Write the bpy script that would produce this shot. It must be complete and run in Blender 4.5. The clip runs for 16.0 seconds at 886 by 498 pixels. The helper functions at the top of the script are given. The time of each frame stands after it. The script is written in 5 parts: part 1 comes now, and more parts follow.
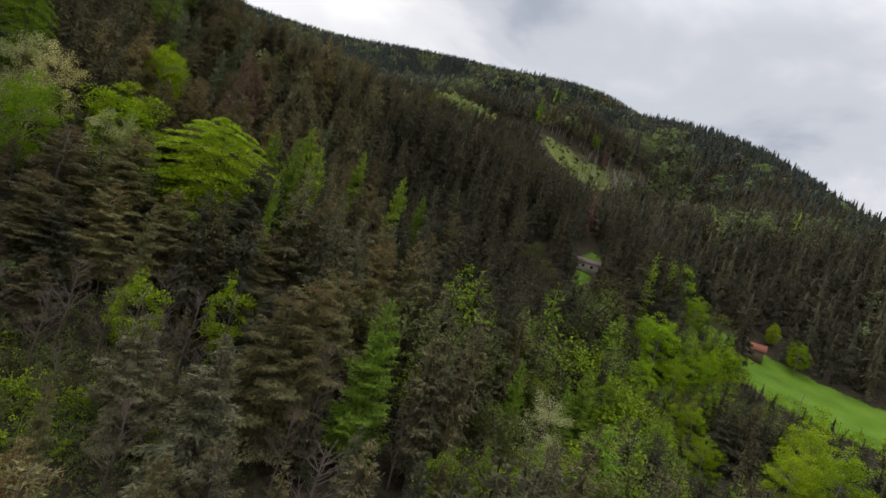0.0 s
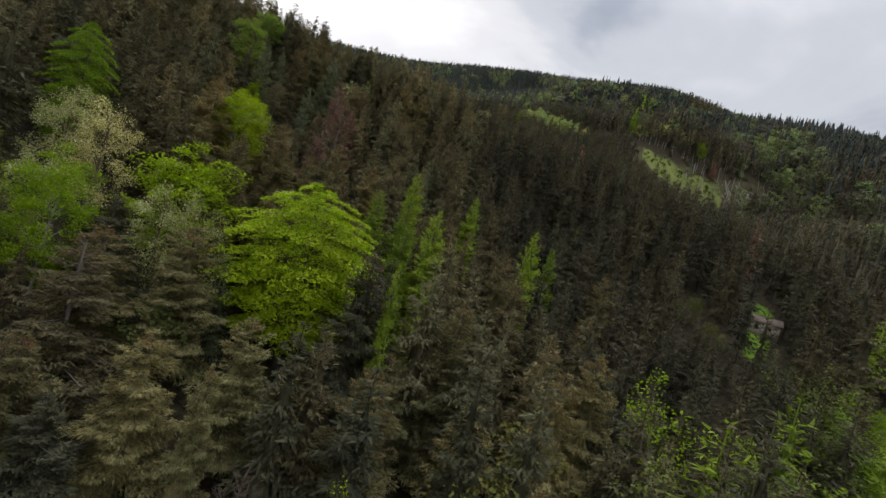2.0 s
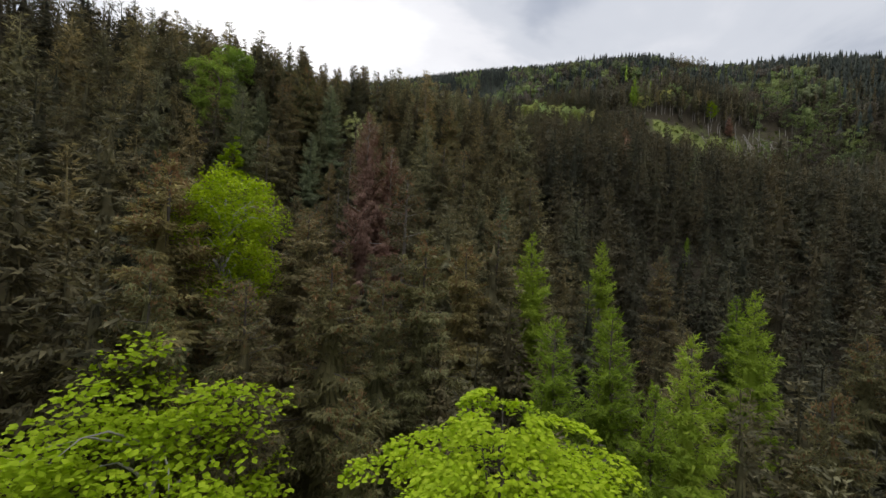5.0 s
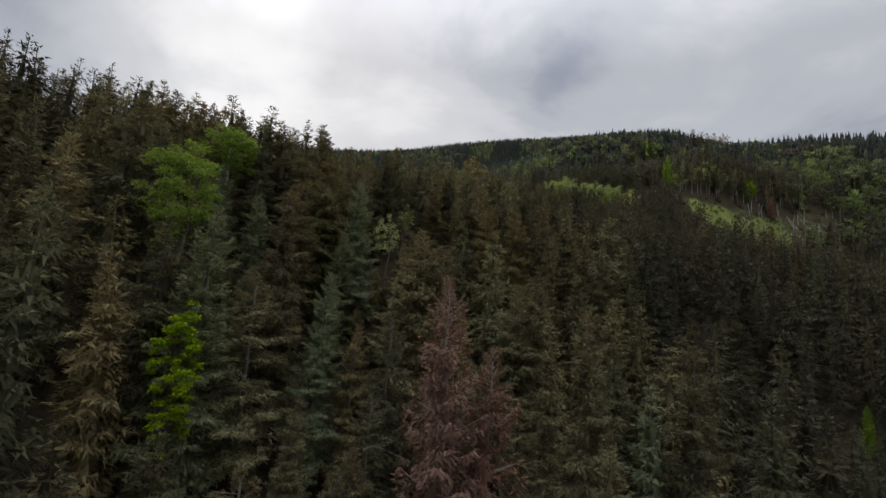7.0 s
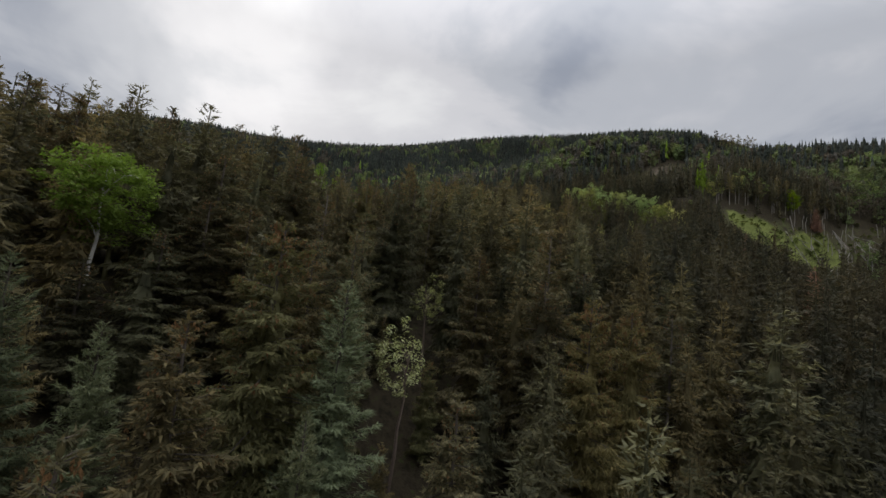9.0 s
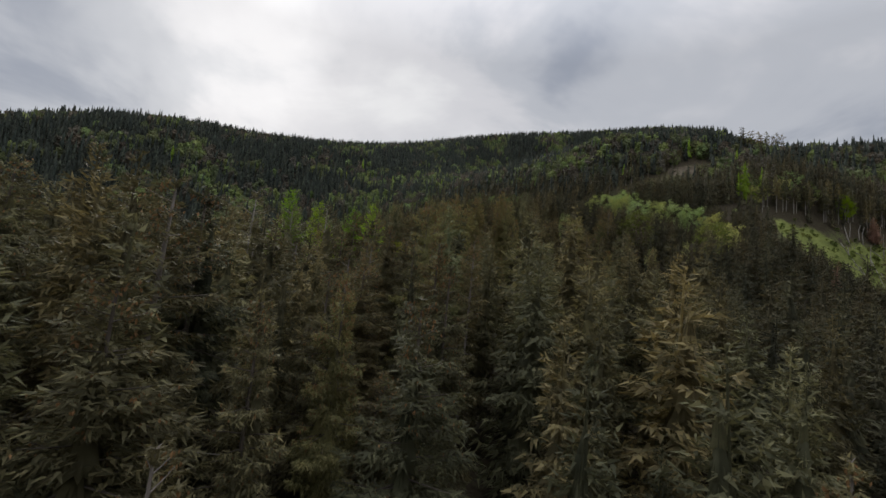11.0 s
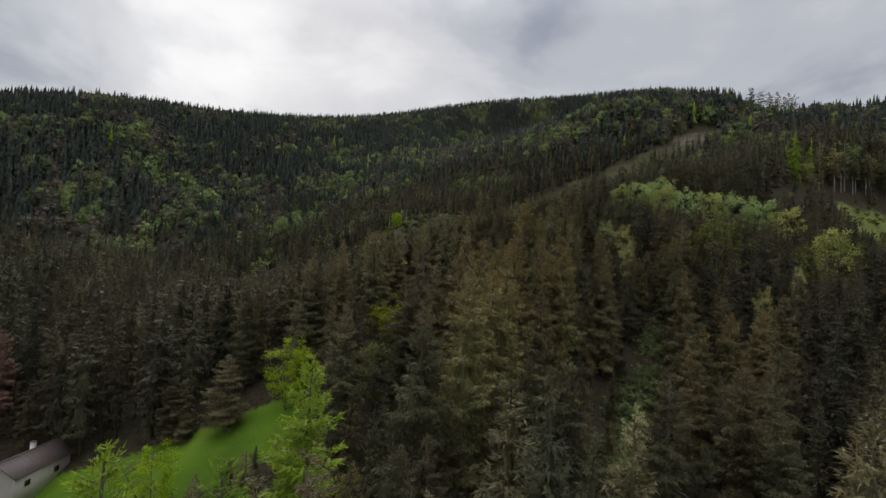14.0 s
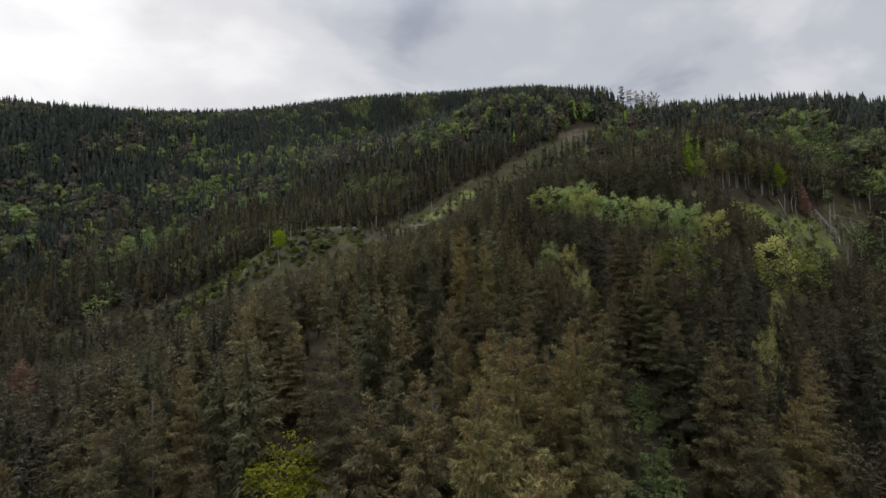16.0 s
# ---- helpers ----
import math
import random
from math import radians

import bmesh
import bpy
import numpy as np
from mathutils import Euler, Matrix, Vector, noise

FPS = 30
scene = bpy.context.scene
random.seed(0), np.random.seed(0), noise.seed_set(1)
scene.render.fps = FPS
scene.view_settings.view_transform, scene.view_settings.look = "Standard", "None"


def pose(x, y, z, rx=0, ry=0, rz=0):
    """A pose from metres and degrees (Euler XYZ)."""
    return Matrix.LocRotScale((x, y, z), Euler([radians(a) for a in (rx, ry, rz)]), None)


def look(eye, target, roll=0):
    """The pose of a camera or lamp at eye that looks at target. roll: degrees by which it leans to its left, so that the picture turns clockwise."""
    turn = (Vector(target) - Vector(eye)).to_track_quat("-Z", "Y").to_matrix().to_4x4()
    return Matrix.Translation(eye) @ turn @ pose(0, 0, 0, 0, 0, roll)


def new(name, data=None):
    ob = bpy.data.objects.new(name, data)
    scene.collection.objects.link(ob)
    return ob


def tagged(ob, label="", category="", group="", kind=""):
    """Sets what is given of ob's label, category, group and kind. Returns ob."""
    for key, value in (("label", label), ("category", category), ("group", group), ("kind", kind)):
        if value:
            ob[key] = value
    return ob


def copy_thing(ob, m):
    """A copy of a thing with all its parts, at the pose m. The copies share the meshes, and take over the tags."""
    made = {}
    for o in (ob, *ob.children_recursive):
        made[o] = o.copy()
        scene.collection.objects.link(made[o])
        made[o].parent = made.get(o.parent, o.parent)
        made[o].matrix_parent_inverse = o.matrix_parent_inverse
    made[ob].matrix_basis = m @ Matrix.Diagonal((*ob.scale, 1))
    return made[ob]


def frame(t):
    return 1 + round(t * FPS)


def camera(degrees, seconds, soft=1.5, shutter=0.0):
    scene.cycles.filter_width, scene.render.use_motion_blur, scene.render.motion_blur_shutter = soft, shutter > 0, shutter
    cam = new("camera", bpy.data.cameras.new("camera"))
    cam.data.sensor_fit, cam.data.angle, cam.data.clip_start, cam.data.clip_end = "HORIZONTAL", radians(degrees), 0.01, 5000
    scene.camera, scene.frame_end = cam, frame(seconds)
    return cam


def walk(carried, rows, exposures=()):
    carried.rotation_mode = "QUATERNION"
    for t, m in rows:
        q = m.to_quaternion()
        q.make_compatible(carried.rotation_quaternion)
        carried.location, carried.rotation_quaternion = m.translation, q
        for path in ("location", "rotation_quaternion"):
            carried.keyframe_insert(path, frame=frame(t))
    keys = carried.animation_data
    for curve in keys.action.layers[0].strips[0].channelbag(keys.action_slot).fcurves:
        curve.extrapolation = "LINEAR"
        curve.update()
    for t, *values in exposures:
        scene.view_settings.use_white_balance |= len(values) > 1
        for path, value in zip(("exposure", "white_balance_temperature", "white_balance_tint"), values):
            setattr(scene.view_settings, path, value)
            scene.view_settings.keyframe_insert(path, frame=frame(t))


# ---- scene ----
cam = camera(89.8, 16.0)
PATH = [
    (0, (0.0, 0.0, 0.0), (0.005, 2.0, -0.017), 17.0),
    (0.5, (-3.48, 6.464, 1.805), (-3.564, 8.462, 1.783), 17.4),
    (1, (-7.578, 12.651, 3.717), (-7.755, 14.643, 3.688), 17.4),
    (1.5, (-11.676, 18.837, 5.628), (-11.938, 20.82, 5.592), 17.3),
    (2, (-15.96, 24.742, 7.192), (-16.284, 26.715, 7.152), 15.5),
    (2.5, (-20.863, 30.368, 8.863), (-21.211, 32.337, 8.822), 12.8),
    (3, (-25.499, 35.715, 10.618), (-25.85, 37.683, 10.565), 11.4),
    (5.5, (-43.228, 61.022, 17.85), (-43.555, 62.994, 17.898), 2.4),
    (6, (-47.28, 67.783, 21.527), (-47.617, 69.736, 21.797), 2.9),
    (6.5, (-50.774, 74.831, 26.251), (-51.139, 76.771, 26.574), 4.3),
    (7, (-54.452, 82.158, 30.622), (-54.83, 84.101, 30.908), 4.9),
    (7.5, (-57.78, 90.041, 34.804), (-58.154, 91.991, 35.045), 5.1),
    (8, (-61.375, 98.205, 38.901), (-61.725, 100.16, 39.134), 4.0),
    (8.5, (-64.435, 106.089, 43.163), (-64.791, 108.041, 43.413), 4.3),
    (9, (-67.496, 113.692, 47.429), (-67.877, 115.638, 47.69), 6.0),
    (9.5, (-70.556, 121.576, 51.692), (-70.947, 123.522, 51.941), 6.7),
    (10, (-73.885, 129.18, 55.875), (-74.27, 131.129, 56.1), 6.2),
    (12.5, (-87.125, 171.089, 74.284), (-87.532, 173.028, 74.555), 6.3),
    (13, (-90.778, 180.102, 79.526), (-91.17, 182.045, 79.791), 5.8),
    (13.5, (-94.081, 189.113, 84.583), (-94.443, 191.067, 84.806), 4.6),
    (14, (-97.324, 197.834, 88.49), (-97.628, 199.808, 88.606), 3.3),
    (14.5, (-100.404, 206.831, 91.858), (-100.604, 208.819, 91.948), 1.7),
    (15, (-103.216, 215.547, 95.311), (-103.292, 217.543, 95.402), 0.4),
    (15.5, (-105.493, 224.263, 98.927), (-105.436, 226.26, 99.027), -0.9),
    (16, (-107.42, 233.257, 102.355), (-107.23, 235.245, 102.458), -1.6),
]
EXPOSURES = [(0, 0.30), (3.0, 0.36), (5.5, 0.42), (6.2, 0.0), (9.0, -0.12), (10.0, -0.06), (12.5, -0.17), (14.5, 0.0), (16.0, 0.07)]
walk(cam, [(t, look(eye, target, roll)) for t, eye, target, roll in PATH], EXPOSURES)

# ---- sky and sun: an overcast day, the sun a bright place behind thin cloud ----
SUN_WAY = Vector((-0.555, 0.703, 0.445)).normalized()
SUN_UP, SUN_TURN = math.asin(SUN_WAY.z), math.atan2(SUN_WAY.x, SUN_WAY.y)


def link(tree, a, b):
    tree.links.new(a, b)


def node(tree, kind, **values):
    n = tree.nodes.new(kind)
    for key, value in values.items():
        if key in n.inputs:
            n.inputs[key].default_value = value
    return n


def math_node(tree, operation, a, b=None, clamp=False):
    n = tree.nodes.new("ShaderNodeMath")
    n.operation, n.use_clamp = operation, clamp
    for slot, value in zip(n.inputs, (a, b)):
        if value is None:
            continue
        if isinstance(value, (int, float)):
            slot.default_value = value
        else:
            link(tree, value, slot)
    return n.outputs[0]


def ramp(tree, value, stops, smooth=True):
    n = tree.nodes.new("ShaderNodeValToRGB")
    n.color_ramp.interpolation = "EASE" if smooth else "LINEAR"
    els = n.color_ramp.elements
    while len(els) < len(stops):
        els.new(0.5)
    for el, (place, colour) in zip(els, stops):
        el.position, el.color = place, (*colour, 1)
    link(tree, value, n.inputs[0])
    return n.outputs[0]


def mix(tree, factor, a, b, kind="MIX"):
    n = tree.nodes.new("ShaderNodeMix")
    n.data_type, n.blend_type = "RGBA", kind
    for slot, value in ((n.inputs[0], factor), (n.inputs[6], a), (n.inputs[7], b)):
        if isinstance(value, (int, float)):
            slot.default_value = value
        elif isinstance(value, tuple):
            slot.default_value = (*value, 1)
        else:
            link(tree, value, slot)
    return n.outputs[2]


def lobe(tree, way, centre, width):
    """1 at a direction of the sky, falling off softly over width (radians)."""
    d = tree.nodes.new("ShaderNodeVectorMath")
    d.operation = "DISTANCE"
    link(tree, way, d.inputs[0])
    d.inputs[1].default_value = centre
    q = math_node(tree, "DIVIDE", d.outputs["Value"], width)
    q = math_node(tree, "MULTIPLY", math_node(tree, "MULTIPLY", q, q), -1.0)
    return math_node(tree, "POWER", 2.718, q)


def make_sky():
    world = bpy.data.worlds.new("overcast_sky")
    scene.world = world
    world.use_nodes = True
    tree = world.node_tree
    tree.nodes.clear()
    out, back = tree.nodes.new("ShaderNodeOutputWorld"), tree.nodes.new("ShaderNodeBackground")
    sky = tree.nodes.new("ShaderNodeTexSky")
    sky.sky_type, sky.sun_disc = "NISHITA", False
    sky.sun_elevation, sky.sun_rotation = SUN_UP, SUN_TURN
    way = tree.nodes.new("ShaderNodeTexCoord").outputs["Generated"]
    parts = tree.nodes.new("ShaderNodeSeparateXYZ")
    link(tree, way, parts.inputs[0])
    # the cloud sheet lies flat overhead, so it is drawn out towards the horizon
    up = math_node(tree, "ADD", math_node(tree, "MAXIMUM", parts.outputs[2], 0.0), 0.16)
    flat = tree.nodes.new("ShaderNodeCombineXYZ")
    link(tree, math_node(tree, "DIVIDE", parts.outputs[0], up), flat.inputs[0])
    link(tree, math_node(tree, "DIVIDE", parts.outputs[1], up), flat.inputs[1])
    flat.inputs[2].default_value = 3.7
    big = node(tree, "ShaderNodeTexNoise", Scale=0.85, Detail=6.0, Roughness=0.55, Distortion=1.1)
    fine = node(tree, "ShaderNodeTexNoise", Scale=2.2, Detail=4.0, Roughness=0.5, Distortion=0.3)
    link(tree, flat.outputs[0], big.inputs["Vector"])
    link(tree, flat.outputs[0], fine.inputs["Vector"])
    thick = math_node(tree, "ADD", math_node(tree, "MULTIPLY", big.outputs["Fac"], 0.72), math_node(tree, "MULTIPLY", fine.outputs["Fac"], 0.28))
    ragged = tree.nodes.new("ShaderNodeVectorMath")
    ragged.operation = "ADD"
    swirl = node(tree, "ShaderNodeTexNoise", Scale=5.0, Detail=4.0)
    link(tree, way, swirl.inputs["Vector"])
    shift = tree.nodes.new("ShaderNodeVectorMath")
    shift.operation = "MULTIPLY_ADD"
    link(tree, swirl.outputs["Color"], shift.inputs[0])
    shift.inputs[1].default_value, shift.inputs[2].default_value = (0.3, 0.3, 0.3), (-0.15, -0.15, -0.15)
    link(tree, way, ragged.inputs[0])
    link(tree, shift.outputs[0], ragged.inputs[1])
    plain, way = way, ragged.outputs[0]
    dark = math_node(tree, "MULTIPLY", lobe(tree, way, (0.08, 0.855, 0.51), 0.10), 0.15)
    dark = math_node(tree, "ADD", dark, math_node(tree, "MULTIPLY", lobe(tree, way, (-0.83, 0.45, 0.33), 0.26), 0.14))
    dark = math_node(tree, "ADD", dark, math_node(tree, "MULTIPLY", lobe(tree, way, (0.50, 0.74, 0.45), 0.22), 0.06))
    thick = math_node(tree, "ADD", thick, math_node(tree, "MULTIPLY", lobe(tree, way, (0.685, 0.65, 0.33), 0.13), 0.14))
    thick = math_node(tree, "SUBTRACT", thick, dark)
    glow = math_node(tree, "MULTIPLY", lobe(tree, way, tuple(SUN_WAY), 0.19), math_node(tree, "ADD", thick, 0.5))
    halo = lobe(tree, way, tuple(SUN_WAY), 0.42)
    thick = math_node(tree, "ADD", thick, math_node(tree, "MULTIPLY", halo, 0.06))
    cloud = ramp(tree, thick, [(0.30, (0.34, 0.37, 0.44)), (0.46, (0.52, 0.54, 0.59)), (0.58, (0.68, 0.68, 0.715)), (0.74, (0.84, 0.84, 0.855))])
    light = mix(tree, 1.0, cloud, ramp(tree, glow, [(0.0, (0, 0, 0)), (1.0, (0.25, 0.245, 0.235))]), "ADD")
    light = mix(tree, 1.0, light, ramp(tree, halo, [(0.0, (0, 0, 0)), (1.0, (0.06, 0.06, 0.055))]), "ADD")
    dim = tree.nodes.new("ShaderNodeVectorMath")
    dim.operation = "SCALE"
    link(tree, sky.outputs[0], dim.inputs[0])
    dim.inputs["Scale"].default_value = 0.06
    light = mix(tree, 0.94, dim.outputs[0], light)
    # an overcast sky is brighter overhead than near the horizon
    lift = math_node(tree, "ADD", math_node(tree, "MULTIPLY", math_node(tree, "SUBTRACT", parts.outputs[2], 0.5, clamp=True), ZENITH), 1.0)
    over = tree.nodes.new("ShaderNodeVectorMath")
    over.operation = "SCALE"
    link(tree, light, over.inputs[0])
    link(tree, lift, over.inputs["Scale"])
    link(tree, over.outputs[0], back.inputs[0])
    back.inputs[1].default_value = SKY_STRENGTH
    link(tree, back.outputs[0], out.inputs[0])


SKY_STRENGTH, ZENITH = 1.0, 3.6
make_sky()
lamp = bpy.data.lights.new("sun", "SUN")
lamp.energy, lamp.angle, lamp.color = 1.3, radians(18), (1.0, 0.96, 0.88)
new("sun", lamp).matrix_world = look((0, 0, 0), -SUN_WAY)


# ---- materials ----
def material(name):
    m = bpy.data.materials.new(name)
    m.use_nodes = True
    m.node_tree.nodes.clear()
    return m, m.node_tree, m.node_tree.nodes.new("ShaderNodeOutputMaterial")


def foliage(name, dark, light, tip, thin=0.3, gloss=0.55, shift=0.16, glow=(0.9, 1.0, 0.45)):
    """Leaves or needles: each tree has a tone of its own, each clump and twig varies about it, and light comes through."""
    m, tree, out = material(name)
    place = tree.nodes.new("ShaderNodeNewGeometry").outputs["Position"]
    own = tree.nodes.new("ShaderNodeAttribute")
    own.attribute_name = "tree_tone"
    each = tree.nodes.new("ShaderNodeObjectInfo").outputs["Random"]
    tone = math_node(tree, "FRACT", math_node(tree, "ADD", own.outputs["Fac"], each))
    warmth = math_node(tree, "FRACT", math_node(tree, "MULTIPLY", tone, 7.31))
    island = tree.nodes.new("ShaderNodeNewGeometry").outputs["Random Per Island"]
    clump = node(tree, "ShaderNodeTexNoise", Scale=0.8, Detail=3.0)
    link(tree, place, clump.inputs["Vector"])
    stand = node(tree, "ShaderNodeTexNoise", Scale=0.02, Detail=2.0)
    link(tree, place, stand.inputs["Vector"])
    f = math_node(tree, "ADD", math_node(tree, "MULTIPLY", tone, 0.36), math_node(tree, "MULTIPLY", clump.outputs["Fac"], 0.45))
    f = math_node(tree, "ADD", f, math_node(tree, "MULTIPLY", stand.outputs["Fac"], 0.25))
    f = math_node(tree, "ADD", f, math_node(tree, "MULTIPLY", island, 0.40))
    f = math_node(tree, "SUBTRACT", f, 0.23, clamp=True)
    colour = ramp(tree, f, [(0.12, dark), (0.55, light), (0.92, tip)], False)
    hue = mix(tree, warmth, tuple(1 - shift * v for v in (1.0, 0.1, 0.1)), tuple(1 + shift * v for v in (0.9, 0.1, -1.0)))
    colour = mix(tree, 1.0, colour, hue, "MULTIPLY")
    p = tree.nodes.new("ShaderNodeBsdfPrincipled")
    link(tree, colour, p.inputs["Base Color"])
    p.inputs["Roughness"].default_value = gloss
    p.inputs["Specular IOR Level"].default_value = 0.08
    through_leaf = tree.nodes.new("ShaderNodeBsdfTranslucent")
    link(tree, mix(tree, 1.0, colour, glow, "MULTIPLY"), through_leaf.inputs[0])
    both = tree.nodes.new("ShaderNodeMixShader")
    both.inputs[0].default_value = thin
    link(tree, p.outputs[0], both.inputs[1])
    link(tree, through_leaf.outputs[0], both.inputs[2])
    link(tree, both.outputs[0], out.inputs[0])
    return m


def solid(name, a, b, scale=3.0, rough=0.85, stretch=(1, 1, 1), bump=0.3, metal=0.0):
    """A rough surface of two tones, with coarse stains and fine grain."""
    m, tree, out = material(name)
    coords = tree.nodes.new("ShaderNodeTexCoord").outputs["Object"]
    size = tree.nodes.new("ShaderNodeMapping")
    size.inputs["Scale"].default_value = stretch
    link(tree, coords, size.inputs[0])
    grain = node(tree, "ShaderNodeTexNoise", Scale=scale * 6, Detail=5.0, Roughness=0.6)
    stain = node(tree, "ShaderNodeTexNoise", Scale=scale * 0.35, Detail=3.0)
    link(tree, size.outputs[0], grain.inputs["Vector"])
    link(tree, size.outputs[0], stain.inputs["Vector"])
    f = math_node(tree, "ADD", math_node(tree, "MULTIPLY", grain.outputs["Fac"], 0.55), math_node(tree, "MULTIPLY", stain.outputs["Fac"], 0.45))
    p = tree.nodes.new("ShaderNodeBsdfPrincipled")
    link(tree, ramp(tree, f, [(0.32, a), (0.68, b)], False), p.inputs["Base Color"])
    p.inputs["Roughness"].default_value, p.inputs["Metallic"].default_value = rough, metal
    relief = node(tree, "ShaderNodeBump", Strength=bump, Distance=0.05)
    link(tree, grain.outputs["Fac"], relief.inputs["Height"])
    link(tree, relief.outputs[0], p.inputs["Normal"])
    link(tree, p.outputs[0], out.inputs[0])
    return m


def ground_material():
    """Needle litter under the trees, bright grass on the meadows, dry grass, earth and brash on the felled ground."""
    m, tree, out = material("ground")
    place = tree.nodes.new("ShaderNodeNewGeometry").outputs["Position"]
    fine = node(tree, "ShaderNodeTexNoise", Scale=1.1, Detail=6.0, Roughness=0.65)
    wide = node(tree, "ShaderNodeTexNoise", Scale=0.09, Detail=4.0)
    tuft = node(tree, "ShaderNodeTexNoise", Scale=5.0, Detail=4.0, Roughness=0.7)
    for n in (fine, wide, tuft):
        link(tree, place, n.inputs["Vector"])
    litter = ramp(tree, fine.outputs["Fac"], [(0.35, (0.026, 0.022, 0.014)), (0.55, (0.055, 0.044, 0.027)), (0.7, (0.055, 0.066, 0.022))])
    both = math_node(tree, "ADD", math_node(tree, "MULTIPLY", wide.outputs["Fac"], 0.6), math_node(tree, "MULTIPLY", tuft.outputs["Fac"], 0.4))
    grass = ramp(tree, both, [(0.36, (0.075, 0.14, 0.012)), (0.5, (0.12, 0.22, 0.018)), (0.64, (0.17, 0.27, 0.03))])
    dry = math_node(tree, "ADD", math_node(tree, "MULTIPLY", wide.outputs["Fac"], 0.55), math_node(tree, "MULTIPLY", fine.outputs["Fac"], 0.45))
    felled = ramp(tree, dry, [(0.36, (0.045, 0.038, 0.023)), (0.46, (0.080, 0.070, 0.038)), (0.54, (0.085, 0.092, 0.036)), (0.64, (0.12, 0.14, 0.048))])
    pasture = ramp(tree, dry, [(0.38, (0.10, 0.11, 0.035)), (0.5, (0.17, 0.20, 0.055)), (0.62, (0.24, 0.27, 0.08))])
    earth = ramp(tree, dry, [(0.38, (0.07, 0.055, 0.04)), (0.5, (0.13, 0.105, 0.075)), (0.62, (0.17, 0.15, 0.10))])
    brash = node(tree, "ShaderNodeTexNoise", Scale=0.35, Detail=5.0, Roughness=0.7, Distortion=0.6)
    link(tree, place, brash.inputs["Vector"])
    felled = mix(tree, ramp(tree, brash.outputs["Fac"], [(0.42, (0, 0, 0)), (0.52, (1, 1, 1))]), (0.055, 0.044, 0.03), felled)
    colour = litter
    edge = math_node(tree, "MULTIPLY", math_node(tree, "SUBTRACT", fine.outputs["Fac"], 0.5), 0.55)
    for name, top in (("felled", felled), ("dry_grass", pasture), ("earth", earth), ("meadow", grass)):
        a = tree.nodes.new("ShaderNodeAttribute")
        a.attribute_name = name
        f = math_node(tree, "ADD", a.outputs["Fac"], edge)
        f = math_node(tree, "MULTIPLY", math_node(tree, "SUBTRACT", f, 0.42), 6.0, clamp=True)
        colour = mix(tree, f, colour, top)
    p = tree.nodes.new("ShaderNodeBsdfPrincipled")
    link(tree, colour, p.inputs["Base Color"])
    p.inputs["Roughness"].default_value = 0.95
    p.inputs["Specular IOR Level"].default_value = 0.15
    relief = node(tree, "ShaderNodeBump", Strength=0.6, Distance=0.3)
    link(tree, tuft.outputs["Fac"], relief.inputs["Height"])
    link(tree, relief.outputs[0], p.inputs["Normal"])
    link(tree, p.outputs[0], out.inputs[0])
    return m


GROUND = ground_material()
SPRUCE = foliage("spruce_needles", (0.052, 0.052, 0.033), (0.152, 0.139, 0.082), (0.375, 0.33, 0.178), 0.38, shift=0.11, glow=(1.0, 0.93, 0.72))
SPRUCE_GOLD = foliage("budding_spruce_needles", (0.080, 0.079, 0.040), (0.222, 0.206, 0.098), (0.47, 0.42, 0.19), 0.4, shift=0.09, glow=(1.0, 0.93, 0.72))
# SPRUCE darkened for trees off the way, where fewer lit tops show
SPRUCE_MID = foliage("dimmed_spruce_needles", (0.040, 0.039, 0.027), (0.088, 0.081, 0.051), (0.175, 0.155, 0.09), 0.28, shift=0.10, glow=(1.0, 0.93, 0.72))
SPRUCE_BLUE = foliage("blue_spruce_needles", (0.08, 0.095, 0.056), (0.185, 0.208, 0.118), (0.34, 0.365, 0.215), 0.3, shift=0.08, glow=(1.0, 0.93, 0.72))
# dark green needles with the bluish haze of distance mixed into the colour
SPRUCE_DARK = foliage("hazy_spruce_needles", (0.022, 0.028, 0.024), (0.047, 0.056, 0.046), (0.09, 0.10, 0.072), 0.15, shift=0.08, glow=(1.0, 0.93, 0.72))
LARCH = foliage("larch_needles", (0.13, 0.195, 0.026), (0.25, 0.355, 0.042), (0.38, 0.49, 0.08), 0.4, shift=0.1)
BEECH = foliage("beech_leaves", (0.21, 0.30, 0.010), (0.36, 0.46, 0.015), (0.50, 0.58, 0.04), 0.45, shift=0.06)
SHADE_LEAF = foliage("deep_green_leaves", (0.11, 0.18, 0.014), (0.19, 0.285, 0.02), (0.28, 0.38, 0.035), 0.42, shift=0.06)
MAPLE = foliage("maple_leaves", (0.19, 0.27, 0.012), (0.32, 0.44, 0.018), (0.44, 0.56, 0.035), 0.44, shift=0.07)
DULL = foliage("young_leaves", (0.085, 0.10, 0.035), (0.155, 0.175, 0.055), (0.25, 0.27, 0.09), 0.35)
SPRING = foliage("spring_leaves", (0.14, 0.175, 0.075), (0.25, 0.305, 0.13), (0.38, 0.44, 0.20), 0.3, shift=0.1, glow=(0.9, 1.0, 0.7))
OLIVE = foliage("olive_buds", (0.10, 0.115, 0.062), (0.18, 0.20, 0.108), (0.28, 0.305, 0.17), 0.3, shift=0.08, glow=(0.95, 1.0, 0.75))
BUDS = foliage("brown_buds", (0.088, 0.077, 0.065), (0.155, 0.136, 0.112), (0.24, 0.21, 0.175), 0.25, shift=0.08, glow=(1.0, 0.95, 0.8))
BLOSSOM = foliage("blossom", (0.25, 0.25, 0.10), (0.52, 0.50, 0.27), (0.82, 0.78, 0.56), 0.35)
